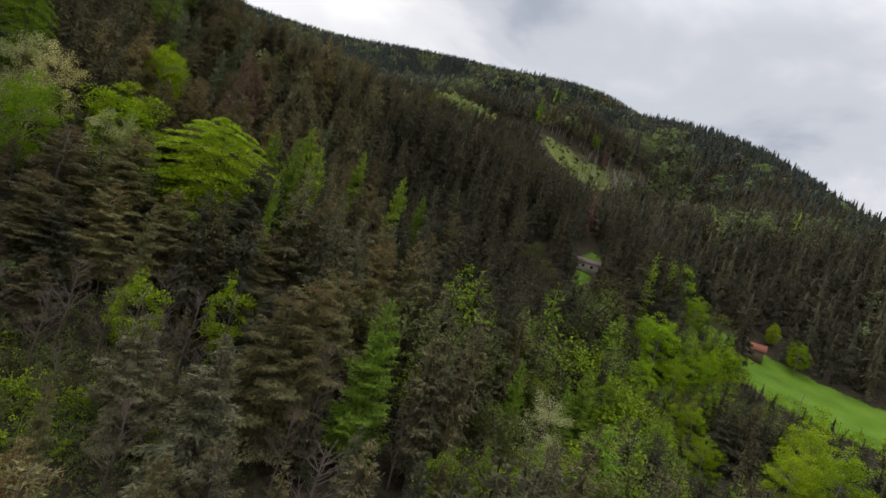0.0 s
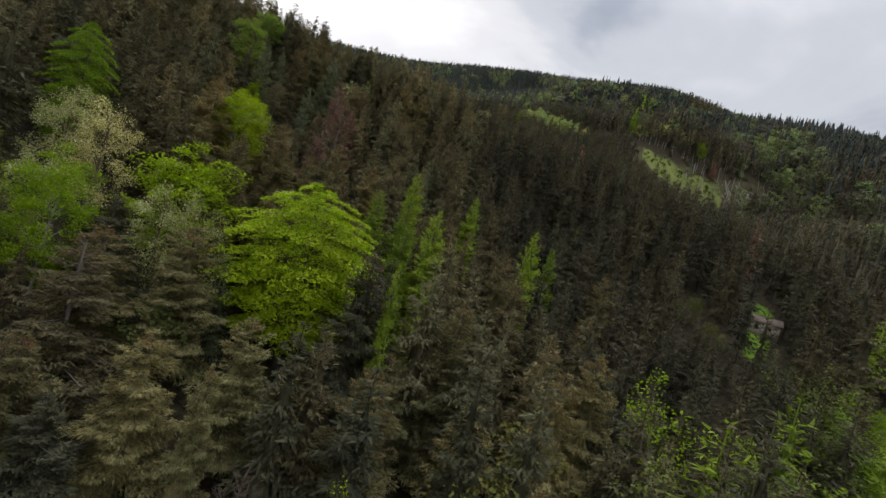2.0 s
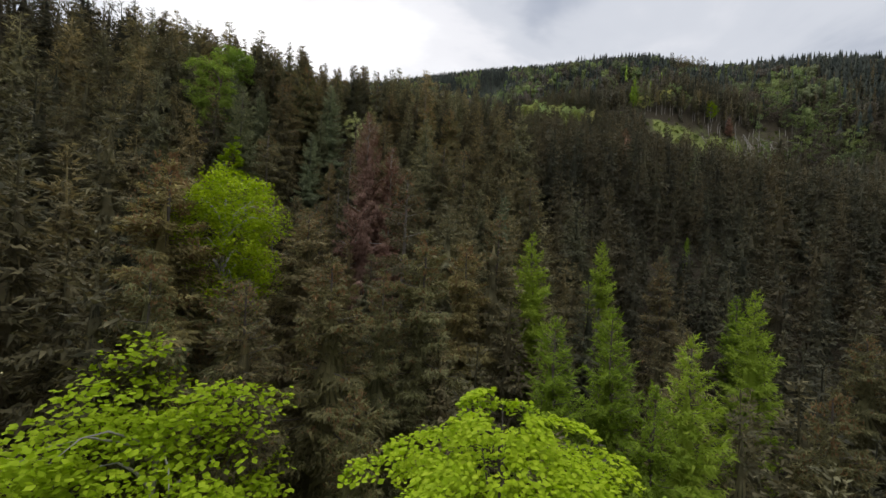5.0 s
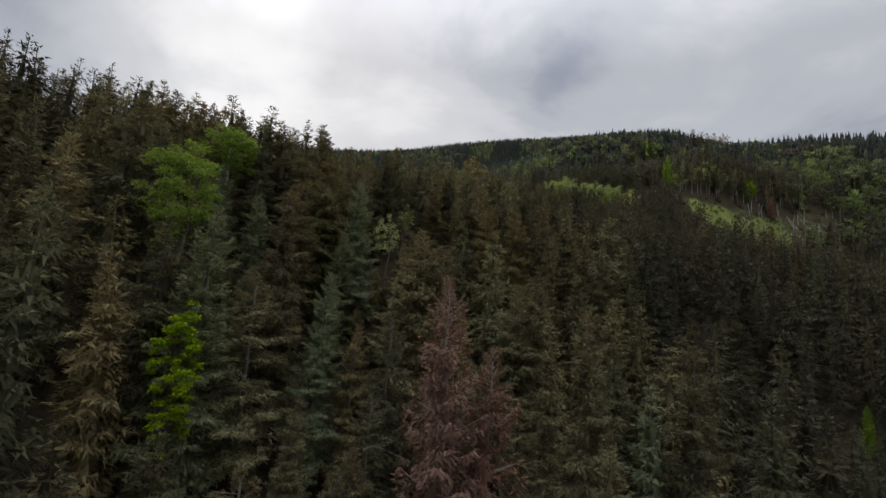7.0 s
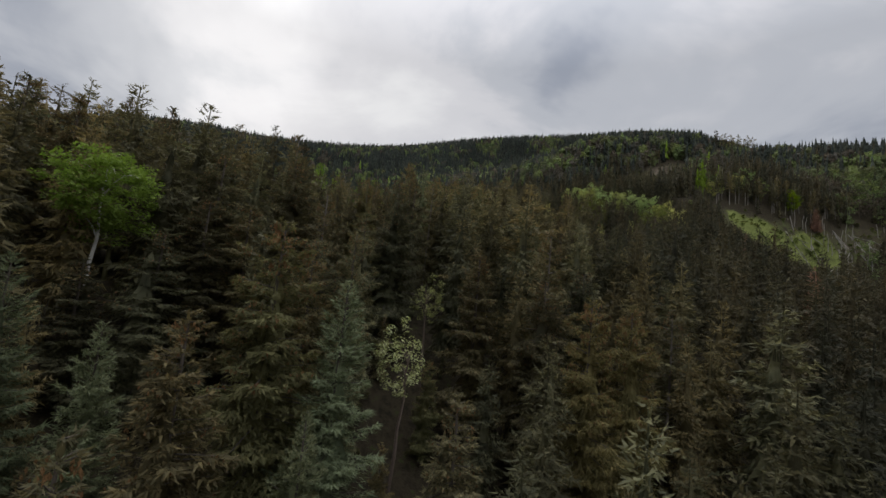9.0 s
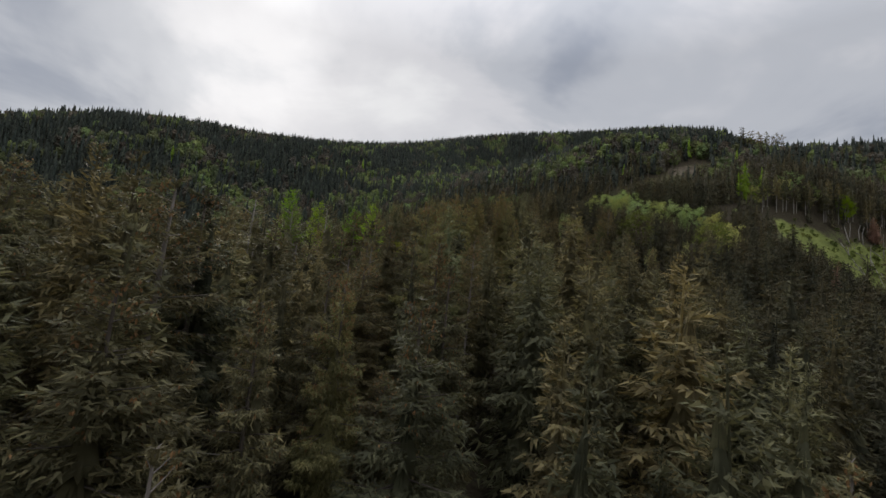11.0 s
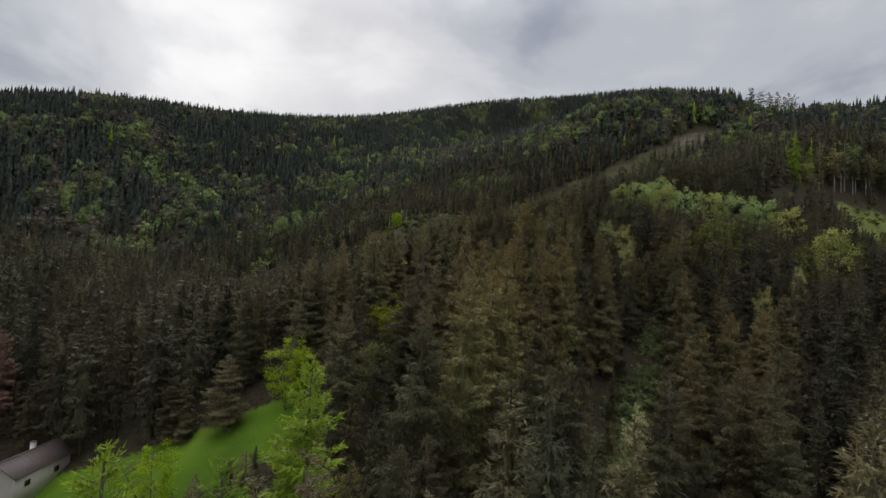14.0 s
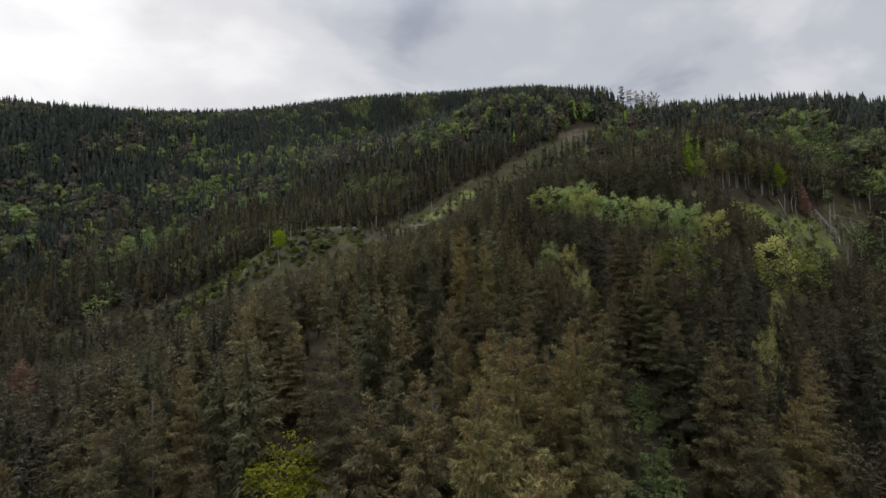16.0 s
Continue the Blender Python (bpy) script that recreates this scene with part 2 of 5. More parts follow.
PALE_LEAF = foliage("pale_leaves", (0.30, 0.315, 0.15), (0.46, 0.485, 0.26), (0.60, 0.62, 0.38), 0.4)
BIRCH_LEAF = foliage("birch_leaves", (0.16, 0.20, 0.05), (0.28, 0.335, 0.085), (0.40, 0.46, 0.13), 0.44)
CATKIN = foliage("catkins", (0.20, 0.20, 0.02), (0.33, 0.32, 0.035), (0.44, 0.43, 0.07), 0.4)
DEAD = foliage("dead_needles", (0.13, 0.074, 0.056), (0.27, 0.158, 0.122), (0.43, 0.275, 0.225), 0.2, 0.8, shift=0.05)
CONE = solid("cones", (0.18, 0.095, 0.04), (0.34, 0.20, 0.085), 2.0)
BARK = solid("spruce_bark", (0.06, 0.048, 0.038), (0.15, 0.125, 0.10), 1.2, stretch=(1, 1, 0.25))
GREY_BARK = solid("grey_spruce_bark", (0.12, 0.10, 0.085), (0.27, 0.24, 0.21), 1.2, stretch=(1, 1, 0.25))
PALE_BARK = solid("pale_bark", (0.20, 0.18, 0.155), (0.42, 0.39, 0.345), 1.2, stretch=(1, 1, 0.25))
WHITE_BARK = solid("birch_bark", (0.35, 0.33, 0.30), (0.7, 0.68, 0.64), 1.0, stretch=(1, 1, 3))
TWIG = solid("bare_twigs", (0.09, 0.065, 0.05), (0.20, 0.15, 0.12), 1.5)


# ---- the lie of the land: rounded spurs and hollows on the mountainside, and the ranges behind ----
SPURS = [
    0, -1, 0, 0, -7, 5, 7, 1, 1,
    -1, 0, 8, 18, 4, -5, 10, 6, 3,
    -2, 3, 14, -17, 6, -9, -18, 2, 4,
    -2, 1, 9, 25, -18, -7, 13, -18, -3,
    -1, 1, -34, -8, 24, -6, 1, -7, -1,
    1, 3, -6, 13, -28, 7, -10, -2, 0,
    3, -4, -15, 22, -7, 22, -9, -3, 0,
    8, -2, -4, 4, 10, 5, -8, -32, -24,
    2, -29, -5, 3, 15, 20, 27, -32, -42,
    -9, -5, 30, 8, -5, 0, 18, 46, -3,
]
RANGES = [
    -154, -93, -156, -125, -107, -141, -121, -179,
    -28, -27, 13, 6, -60, -29, 28, -74,
    -62, -10, -94, -54, -36, -11, -181, 8,
    -25, 111, -94, 44, -96, 125, 35, -31,
    -6, 49, 67, -43, 242, -109, -10, 21,
    116, -25, 113, 13, -165, 46, 69, 40,
    108, 51, 68, 196, 244, 237, 74, 10,
    127, 109, 83, 14, 18, -17, 57, 210,
]
BASE = 212.6


def height(x, y):
    """The ground's height at places of the plan."""
    x, y = np.asarray(x, float), np.asarray(y, float)
    z = np.full(x.shape, BASE)
    for weights, x0, nx, y0, step_x, step_y, wide in ((SPURS, -290, 9, -20, 58, 58, 43.5), (RANGES, -1000, 8, -100, 270, 260, 202.5)):
        for n, w in enumerate(weights):
            cx, cy = x0 + step_x * (n % nx), y0 + step_y * (n // nx)
            z = z + w * np.exp(-((x - cx) ** 2 + (y - cy) ** 2) / (2 * wide * wide))
    # the wooded knob on the crest
    return z + 19.0 * np.exp(-((to_line(x, y, [(10, 800), (90, 792), (150, 782)]) / 38.0) ** 2))


def to_line(x, y, points):
    """The distance in plan from a line through points."""
    best = np.full(np.shape(x), 1e9)
    for (ax, ay), (bx, by) in zip(points, points[1:]):
        ux, uy = bx - ax, by - ay
        s = np.clip(((x - ax) * ux + (y - ay) * uy) / max(ux * ux + uy * uy, 1e-6), 0, 1)
        best = np.minimum(best, np.hypot(x - ax - s * ux, y - ay - s * uy))
    return best


MEADOWS = [
    (((-208, 252), (-172, 261), (-142, 266), (-135, 268)), 7.2),
    (((112, 152), (128, 136), (150, 112), (178, 84)), 21.0),
    (((45, 143), (51, 158), (57, 168)), 2.6),
]
FELLED = [
    (((-236, 508), (-178, 500), (-112, 566), (-45, 634), (75, 698), (112, 722)), 18.0),
    (((68, 448), (100, 462), (136, 474), (184, 492)), 9.0),
    (((-79, 268), (-74, 288), (-64, 308), (-58, 324)), 1.3),
    (((-46, 28), (-34, 31)), 6.0),
    (((-300, 510), (-268, 526), (-236, 520)), 13.0),
    (((-127, 283), (-131, 275)), 1.5),
    (((-222, 508), (-166, 478), (-130, 482)), 15.0),
]


DRY_GRASS = [
    (((74, 452), (98, 461), (122, 467), (146, 478)), 7.0),
    (((-236, 508), (-200, 503)), 6.0),
    (((-90, 590), (-40, 640)), 5.0),
]
EARTH = [
    (((158, 484), (190, 488)), 1.0),
    (((84, 716), (112, 730)), 9.0),
    (((-112, 566), (-90, 590)), 4.0),
    (((-127, 284), (-131, 275)), 2.6),
]


def openness(x, y, stretches):
    """1 in the open, 0 under the trees, for stretches of (line, half width)."""
    best = np.zeros(np.shape(x))
    for line, half in stretches:
        best = np.maximum(best, np.clip((half - to_line(x, y, line)) / 6.0 + 0.5, 0, 1))
    return best


def mesh_of(name, verts, faces, mats, smooth=False, index=None):
    """A mesh from arrays: faces is a list of arrays of shape (n, 3) or (n, 4)."""
    me = bpy.data.meshes.new(name)
    verts = np.asarray(verts, np.float32)
    me.vertices.add(len(verts))
    me.vertices.foreach_set("co", verts.ravel())
    corners = np.concatenate([f.ravel() for f in faces]).astype(np.int32)
    totals = np.concatenate([np.full(len(f), f.shape[1], np.int32) for f in faces])
    starts = np.r_[0, np.cumsum(totals)[:-1]].astype(np.int32)
    me.loops.add(len(corners))
    me.loops.foreach_set("vertex_index", corners)
    me.polygons.add(len(totals))
    me.polygons.foreach_set("loop_start", starts)
    me.polygons.foreach_set("loop_total", totals)
    if index is not None:
        me.polygons.foreach_set("material_index", np.asarray(index, np.int32))
    if smooth:
        me.polygons.foreach_set("use_smooth", np.ones(len(totals), bool))
    me.update(calc_edges=True)
    for mat in mats:
        me.materials.append(mat)
    return me


def build_ground():
    def lines(lo, hi, step, ends):
        inner = list(np.arange(lo, hi + 1, step))
        low, high, g = [], [], step
        a, b = lo, hi
        while a > ends[0]:
            a, g = a - g, g * 1.16
            low.append(a)
        g = step
        while b < ends[1]:
            b, g = b + g, min(g * 1.06, 120)
            high.append(b)
        return np.array(low[::-1] + inner + high)

    xs, ys = lines(-300, 220, 5, (-4500, 4500)), lines(0, 400, 5, (-4500, 4800))
    gx, gy = np.meshgrid(xs, ys)
    z = height(gx, gy)
    rough = np.array([noise.noise((x * 0.07, y * 0.07, 0)) for x, y in zip(gx.ravel(), gy.ravel())]).reshape(gx.shape)
    z = z + rough * 0.9
    nx, ny = len(xs), len(ys)
    k = (np.arange(ny - 1)[:, None] * nx + np.arange(nx - 1)).ravel()
    me = mesh_of("ground", np.stack([gx, gy, z], -1).reshape(-1, 3), [np.stack([k, k + 1, k + nx + 1, k + nx], 1)], [GROUND], True)
    for name, where in (("meadow", MEADOWS), ("felled", FELLED), ("dry_grass", DRY_GRASS), ("earth", EARTH)):
        me.attributes.new(name, "FLOAT", "POINT").data.foreach_set("value", openness(gx, gy, where).ravel().astype(np.float32))
    tagged(new("ground", me), "steep mountainside of needle litter, green meadow and felled slope", "ground", kind="structure")


build_ground()


# ---- trees ----
def tube(points, radii, sides=6):
    """A tapered tube along points: verts and triangles."""
    points, radii = np.asarray(points, float), np.asarray(radii, float)
    ahead = np.gradient(points, axis=0)
    ahead /= np.linalg.norm(ahead, axis=1, keepdims=True) + 1e-9
    ref = np.where(np.abs(ahead[:, 2:3]) > 0.9, [[1.0, 0, 0]], [[0, 0, 1.0]])
    a = np.cross(ahead, ref)
    a /= np.linalg.norm(a, axis=1, keepdims=True) + 1e-9
    b = np.cross(ahead, a)
    t = np.linspace(0, 2 * np.pi, sides, endpoint=False)
    ring = np.cos(t)[None, :, None] * a[:, None] + np.sin(t)[None, :, None] * b[:, None]
    verts = (points[:, None] + ring * radii[:, None, None]).reshape(-1, 3)
    i, j = np.meshgrid(np.arange(len(points) - 1), np.arange(sides), indexing="ij")
    k = i * sides + j
    n = i * sides + (j + 1) % sides
    quads = np.stack([k, n, n + sides, k + sides], -1).reshape(-1, 4)
    return verts, np.concatenate([quads[:, [0, 1, 2]], quads[:, [0, 2, 3]]])


def join(pieces):
    """Several (verts, faces) as one."""
    verts, quads, n = [], [], 0
    for v, q in pieces:
        verts.append(v)
        quads.append(q + n)
        n += len(v)
    return np.concatenate(verts), np.concatenate(quads)


def kites(root, way, side, length, width, middle=0.42):
    """Slender four-cornered blades from root along way."""
    mid = root + way * (length * middle)[:, None]
    v = np.stack([root, mid + side * width[:, None], root + way * length[:, None], mid - side * width[:, None]], 1)
    q = np.arange(len(root) * 4).reshape(-1, 4)
    return v.reshape(-1, 3), np.concatenate([q[:, [0, 1, 2]], q[:, [0, 2, 3]]])


def spikes(a, b, tip):
    """Triangles with one edge from a to b and a point at tip."""
    return np.stack([a, b, tip], 1).reshape(-1, 3), np.arange(len(a) * 3).reshape(-1, 3)


def unit(v):
    return v / (np.linalg.norm(v, axis=-1, keepdims=True) + 1e-9)


def skirts(seed, h, reach, bare, levels, sides, shape=0.62, size=1.0, ragged=0.3, loose=0.2):
    """The body of a conifer: overlapping, tilted skirts of boughs with a ragged lower edge."""
    g = np.random.default_rng(seed + 900)
    pieces = []
    lean = g.normal(0, 0.012, 2)
    for n in range(levels):
        level = min(max((n + g.uniform(-2.0, 2.0) * loose) / levels, 0.0), 0.97)
        r = reach * size * ((1 - level) ** shape * (0.85 + 0.15 * min(level * 6, 1)) + 0.03) * g.uniform(1 - loose, 1 + 0.6 * loose)
        k = 2 * sides
        t = (np.arange(k) + g.uniform(-0.4, 0.4, k)) / k * 6.283 + g.uniform(0, 6.283)
        long = np.where(np.arange(k) % 2 == 0, 1.0, 1.0 - ragged) * g.uniform(1 - 1.4 * loose, 1 + loose, k)
        low = h * (bare + (0.99 - bare) * level)
        high = min(low + (1.9 / levels + 0.04) * h * (1 - bare), h)
        tilt = 1.1 * loose * r * np.cos(t - g.uniform(0, 6.283))
        rim = np.stack([np.cos(t) * r * long, np.sin(t) * r * long, low - 0.4 * r * (long - 0.75) + tilt + g.normal(0, 0.08 * r, k)], 1)
        v = np.concatenate([[(0, 0, high)], rim])
        v[:, :2] += lean * v[:, 2:]
        i = np.arange(k)
        pieces.append((v, np.stack([0 * i, 1 + i, 1 + (i + 1) % k], 1)))
    return join(pieces)


def lumps(seed, h, wide, low, count, sprigs, leaf):
    """A far broadleaf crown: uneven leafy lumps with sprigs standing out of them."""
    g = np.random.default_rng(seed + 300)
    f = (1 + 5**0.5) / 2
    ico = unit(np.array([(-1, f, 0), (1, f, 0), (-1, -f, 0), (1, -f, 0), (0, -1, f), (0, 1, f), (0, -1, -f), (0, 1, -f), (f, 0, -1), (f, 0, 1), (-f, 0, -1), (-f, 0, 1)]))
    tri = np.array([(0, 11, 5), (0, 5, 1), (0, 1, 7), (0, 7, 10), (0, 10, 11), (1, 5, 9), (5, 11, 4), (11, 10, 2), (10, 7, 6), (7, 1, 8), (3, 9, 4), (3, 4, 2), (3, 2, 6), (3, 6, 8), (3, 8, 9), (4, 9, 5), (2, 4, 11), (6, 2, 10), (8, 6, 7), (9, 8, 1)])
    pieces, roots = [], []
    for n in range(count):
        up = (n + 0.5) / count
        ring = wide * 0.62 * math.sin(math.pi * min(0.15 + 0.85 * up, 1.0)) ** 0.7
        t = n * 2.4 + g.normal(0, 0.4)
        c = np.array([math.cos(t) * ring, math.sin(t) * ring, h * (low + (1 - low) * (0.12 + 0.74 * up))])
        r = wide * g.uniform(0.28, 0.46)
        v = ico * (r * g.uniform(0.7, 1.25, (12, 1))) * [1, 1, 0.85] + c
        pieces.append((v, tri))
        d = unit(g.normal(0, 1, (sprigs, 3)) + [0, 0, 0.5])
        roots.append((c + d * r * 0.8, d))
    root, way = (np.concatenate(q) for q in zip(*roots))
    side = unit(np.cross(way, g.normal(0, 1, way.shape)))
    size = leaf * g.uniform(0.6, 1.4, len(root))
    pieces.append(kites(root, way, side, size, size * 0.4, 0.5))
    return join(pieces)


def conifer(seed, h=25.0, reach=3.3, whorls=32, per=7, shoots=9000, size=0.6, bare=0.1, droop=0.45, hang=0.6, shape=0.75, core=0, sparse=0.0, cones=0, wood=True, slim=0.11):
    """A conifer as trunk with its boughs, needled shoots, and cones, each (verts, faces): whorls of drooping boughs that carry small shoots on side twigs."""
    g = np.random.default_rng(seed)
    bend = g.normal(0, 0.010, 2) * h
    zs = np.linspace(0, h * 0.97, 9)
    axis = np.stack([bend[0] * np.sin(zs / h * 2.2), bend[1] * np.sin(zs / h * 1.7), zs], 1)
    trunk = tube(axis, 0.0085 * h * (1 - zs / h) ** 0.8 + 0.03, 6)
    n = whorls * per
    level = np.repeat(np.linspace(0, 1, whorls) ** 0.95, per) + g.normal(0, 0.3 / whorls, n)
    level = np.clip(level, 0, 0.99)
    z = h * (bare + (0.985 - bare) * level)
    turn = g.uniform(0, 6.283, n)
    lumpy = 1 + 0.16 * np.sin(turn * 2 + seed) * np.cos(level * 17 + seed * 2) + 0.10 * np.sin(turn * 3 - level * 41 + seed)
    length = reach * ((1 - level) ** shape * (0.8 + 0.3 * np.minimum(level * 4, 1)) + 0.03) * g.uniform(0.62, 1.2, n) * lumpy
    keep = g.uniform(size=n) > sparse
    z, turn, length, level = z[keep], turn[keep], length[keep], level[keep]
    n = len(z)
    rise = 0.75 * level**1.5 - 0.15 + g.normal(0, 0.13, n)
    out = np.stack([np.cos(turn), np.sin(turn), 0 * turn], 1)
    lat = np.stack([-np.sin(turn), np.cos(turn), 0 * turn], 1)
    root = np.stack([np.interp(z, zs, axis[:, 0]), np.interp(z, zs, axis[:, 1]), z], 1)

    def along(k, s):
        """Places at the shares s of the boughs k."""
        fall = rise[k] * s - droop * (1 - 0.6 * level[k]) * s**2 + 0.24 * s**3.2
        return root[k] + out[k] * (s * length[k])[:, None] + np.array([0, 0, 1.0]) * (fall * length[k])[:, None]

    # small shoots stand on side twigs along the boughs, thickest towards the rim, and hang from them
    weight = length**1.35 + 0.05
    k = g.choice(n, shoots, p=weight / weight.sum())
    s = g.uniform(0.12, 1.0, shoots) ** 0.72
    bell = np.interp(s, (0, 0.15, 0.5, 0.8, 1.0), (0.3, 0.6, 1.0, 0.8, 0.25))
    q = g.uniform(-1, 1, shoots) * bell * 0.36
    place = along(k, s) + lat[k] * (q * length[k])[:, None] - out[k] * (0.35 * np.abs(q) * length[k])[:, None]
    place[:, 2] -= (0.30 * np.abs(q) * length[k]) + g.uniform(0, 1, shoots) ** 2 * hang * 0.55 * bell * np.minimum(length[k], 2.0)
    way = out[k] * g.uniform(0.2, 1.0, (shoots, 1)) + lat[k] * (np.sign(q) * g.uniform(0, 0.9, shoots))[:, None] + g.normal(0, 0.32, (shoots, 3))
    way[:, 2] += 0.9 * level[k] ** 2 - hang * g.uniform(0.2, 1.6, shoots)
    way = unit(way)
    side = unit(np.cross(way, g.normal(0, 0.38, (shoots, 3)) + out[k] * 0.5 + [0, 0, 0.8]))
    long = size * g.uniform(0.6, 1.4, shoots) * np.clip(0.55 + 0.25 * length[k], 0.5, 1.1)
    wide = (long * slim * g.uniform(0.7, 1.3, shoots))[:, None]
    crown = [spikes(place - side * wide, place + side * wide, place + way * long[:, None])]
    t = np.arange(5) * 1.257
    top = np.repeat(axis[-1:], 5, 0)
    crown.append(kites(top - [0, 0, 0.5], unit(np.stack([np.cos(t) * 0.2, np.sin(t) * 0.2, np.ones(5)], 1)), np.stack([-np.sin(t), np.cos(t), 0 * t], 1), 0.03 * h * g.uniform(0.6, 1.2, 5), np.full(5, 0.09)))
    if core:
        crown.append(skirts(seed, h * 0.86, reach, bare / 0.86, core, 9, shape + 0.12, 0.46, 0.5, 0.25))
    if wood:
        boughs = [trunk]
        for b in range(0, n, 2):
            p = along(np.full(3, b), np.array([0.0, 0.45, 0.85]))
            boughs.append(tube(p, np.array([0.055, 0.038, 0.018]) * (0.5 + 0.2 * length[b]), 3))
        trunk = join(boughs)
    # hanging cones in the upper half
    m = np.nonzero((level > 0.45) & (level < 0.98))[0]
    fruit = None
    if cones and len(m):
        m = g.choice(m, cones)
        tip = along(m, g.uniform(0.6, 1.0, cones)) + g.normal(0, 0.14, (cones, 3)) - [0, 0, 0.15]
        down = unit(np.array([0, 0, -1.0]) + g.normal(0, 0.18, tip.shape))
        flat = unit(np.cross(down, g.normal(0, 1, tip.shape)))
        long = g.uniform(0.18, 0.3, cones)
        fruit = join([kites(tip, down, flat, long, long * 0.2), kites(tip, down, unit(np.cross(down, flat)), long, long * 0.2)])
    return trunk, join(crown), fruit


def broadleaf(seed, h=16.0, wide=6.0, low=0.25, clumps=60, leaves=40, leaf=0.3, layered=0.5, limbs=9, stems=1):
    """Trunk, limbs and crown of many small leaves in clumps: (verts, faces), a list of them, (verts, faces)."""
    g = np.random.default_rng(seed)
    stem, wood = [], []
    mid = np.array([0, 0, h * (low + (1 - low) * 0.45)])
    half = h * (1 - low) * 0.52
    d = unit(g.normal(0, 1, (clumps, 3)))
    far = g.uniform(0.45, 1.0, clumps) ** 0.6
    lump = 1 + 0.25 * np.sin(3 * np.arctan2(d[:, 1], d[:, 0]) + seed) * np.cos(d[:, 2] * 3 + seed)
    centre = mid + d * (far * lump)[:, None] * [wide, wide, half]
    if layered > 0.6:  # sprays lie in storeys with dark gaps between
        step = h / 17
        centre[:, 2] = np.round(centre[:, 2] / step) * step + g.normal(0, 0.22 * step, clumps)
    for s in range(stems):
        lean = g.normal(0, 0.05 if stems == 1 else 0.22, 2)
        zs = np.linspace(0, h * 0.86, 7)
        axis = np.stack([lean[0] * zs + 0.1 * np.sin(zs), lean[1] * zs + 0.1 * np.cos(zs * 0.8), zs], 1)
        stem.append(tube(axis, (0.011 * h * (1 - zs / h) ** 0.9 + 0.02) / stems**0.5, 7))
        for c in centre[g.choice(clumps, limbs, replace=False)]:
            t = np.clip((c[2] - 0.35 * np.hypot(c[0], c[1])) / (h * 0.86), low * 0.6, 0.9)
            a = np.array([np.interp(t * h * 0.86, zs, axis[:, 0]), np.interp(t * h * 0.86, zs, axis[:, 1]), t * h * 0.86])
            k = np.linspace(0, 1, 5)[:, None]
            bow = a + (c - a) * k + np.array([0, 0, 1.0]) * (np.sin(k * 3.14) * 0.06 * h) + g.normal(0, 0.05, (5, 3)) * k
            wood.append(tube(bow, np.linspace(0.0042 * h, 0.012, 5), 5))
    n = clumps * leaves
    r = np.repeat(g.uniform(0.7, 1.35, clumps) * wide * 0.26, leaves)
    off = unit(g.normal(0, 1, (n, 3))) * (g.uniform(0, 1, n) ** 0.45 * r)[:, None]
    off[:, 2] *= 1 - 0.98 * layered
    # a layered spray bows down towards its rim
    off[:, 2] -= layered * 0.25 * np.hypot(off[:, 0], off[:, 1]) ** 1.3 * 0.5
    root = np.repeat(centre, leaves, 0) + off
    way = unit(np.stack([g.normal(0, 1, n), g.normal(0, 1, n), g.normal(-0.25, 0.5, n)], 1))
    up = unit(g.normal(0, 0.55, (n, 3)) + np.array([0, 0, 1.0]))
    side = unit(np.cross(way, up))
    size = leaf * g.uniform(0.6, 1.35, n)
    return join(stem), wood, kites(root, way, side, size, size * 0.36, 0.5)


def tiered_crown(seed, h, wide, low, tiers, sprays, leaves, leaf):
    """A domed crown of flat fans of leaves in storeys, each fan reaching outward and bowing down at its rim."""
    g = np.random.default_rng(seed)
    roots, hubs = [], []
    for n in range(tiers):
        up = (n + 0.5) / tiers
        z = h * (low + (0.97 - low) * up)
        rim = wide * (math.sin(math.pi * min(0.10 + 0.90 * up, 1.0)) ** 0.62 + 0.08)
        count = max(4, int(sprays * rim / wide))
        for c in range(count):
            t = (c + g.uniform(-0.35, 0.35)) / count * 6.283 + n * 2.4
            edge = rim * g.uniform(0.68, 1.1) * (1 + 0.12 * math.sin(2 * t + seed))
            inner = edge * g.uniform(0.25, 0.5)
            half = g.uniform(1.0, 1.7) * (0.65 + 0.45 * edge / wide)
            u = g.uniform(0, 1, leaves) ** 0.8
            a = inner + (edge - inner) * u
            b = g.uniform(-1, 1, leaves) * half * (0.35 + 0.65 * np.sin(np.pi * np.clip(u * 0.9 + 0.05, 0, 1)))
            drop = 0.16 * (a - inner) + 0.5 * u**3 + 0.18 * np.abs(b)
            lift = z + g.normal(0, 0.42) + 0.25 * (edge - inner)
            roots.append(np.stack([np.cos(t) * a - np.sin(t) * b, np.sin(t) * a + np.cos(t) * b, lift - drop + g.normal(0, 0.07, leaves)], 1))
            hubs.append((math.cos(t) * inner * 1.6, math.sin(t) * inner * 1.6, lift))
    root = np.concatenate(roots)
    n = len(root)
    out = unit(root * [1, 1, 0])
    way = unit(out * 0.6 + np.stack([g.normal(0, 0.7, n), g.normal(0, 0.7, n), g.normal(-0.3, 0.3, n)], 1))
    side = unit(np.cross(way, g.normal(0, 0.3, (n, 3)) + [0, 0, 1.0]))
    size = leaf * g.uniform(0.6, 1.35, n)
    return np.array(hubs), kites(root, way, side, size, size * 0.38, 0.5)


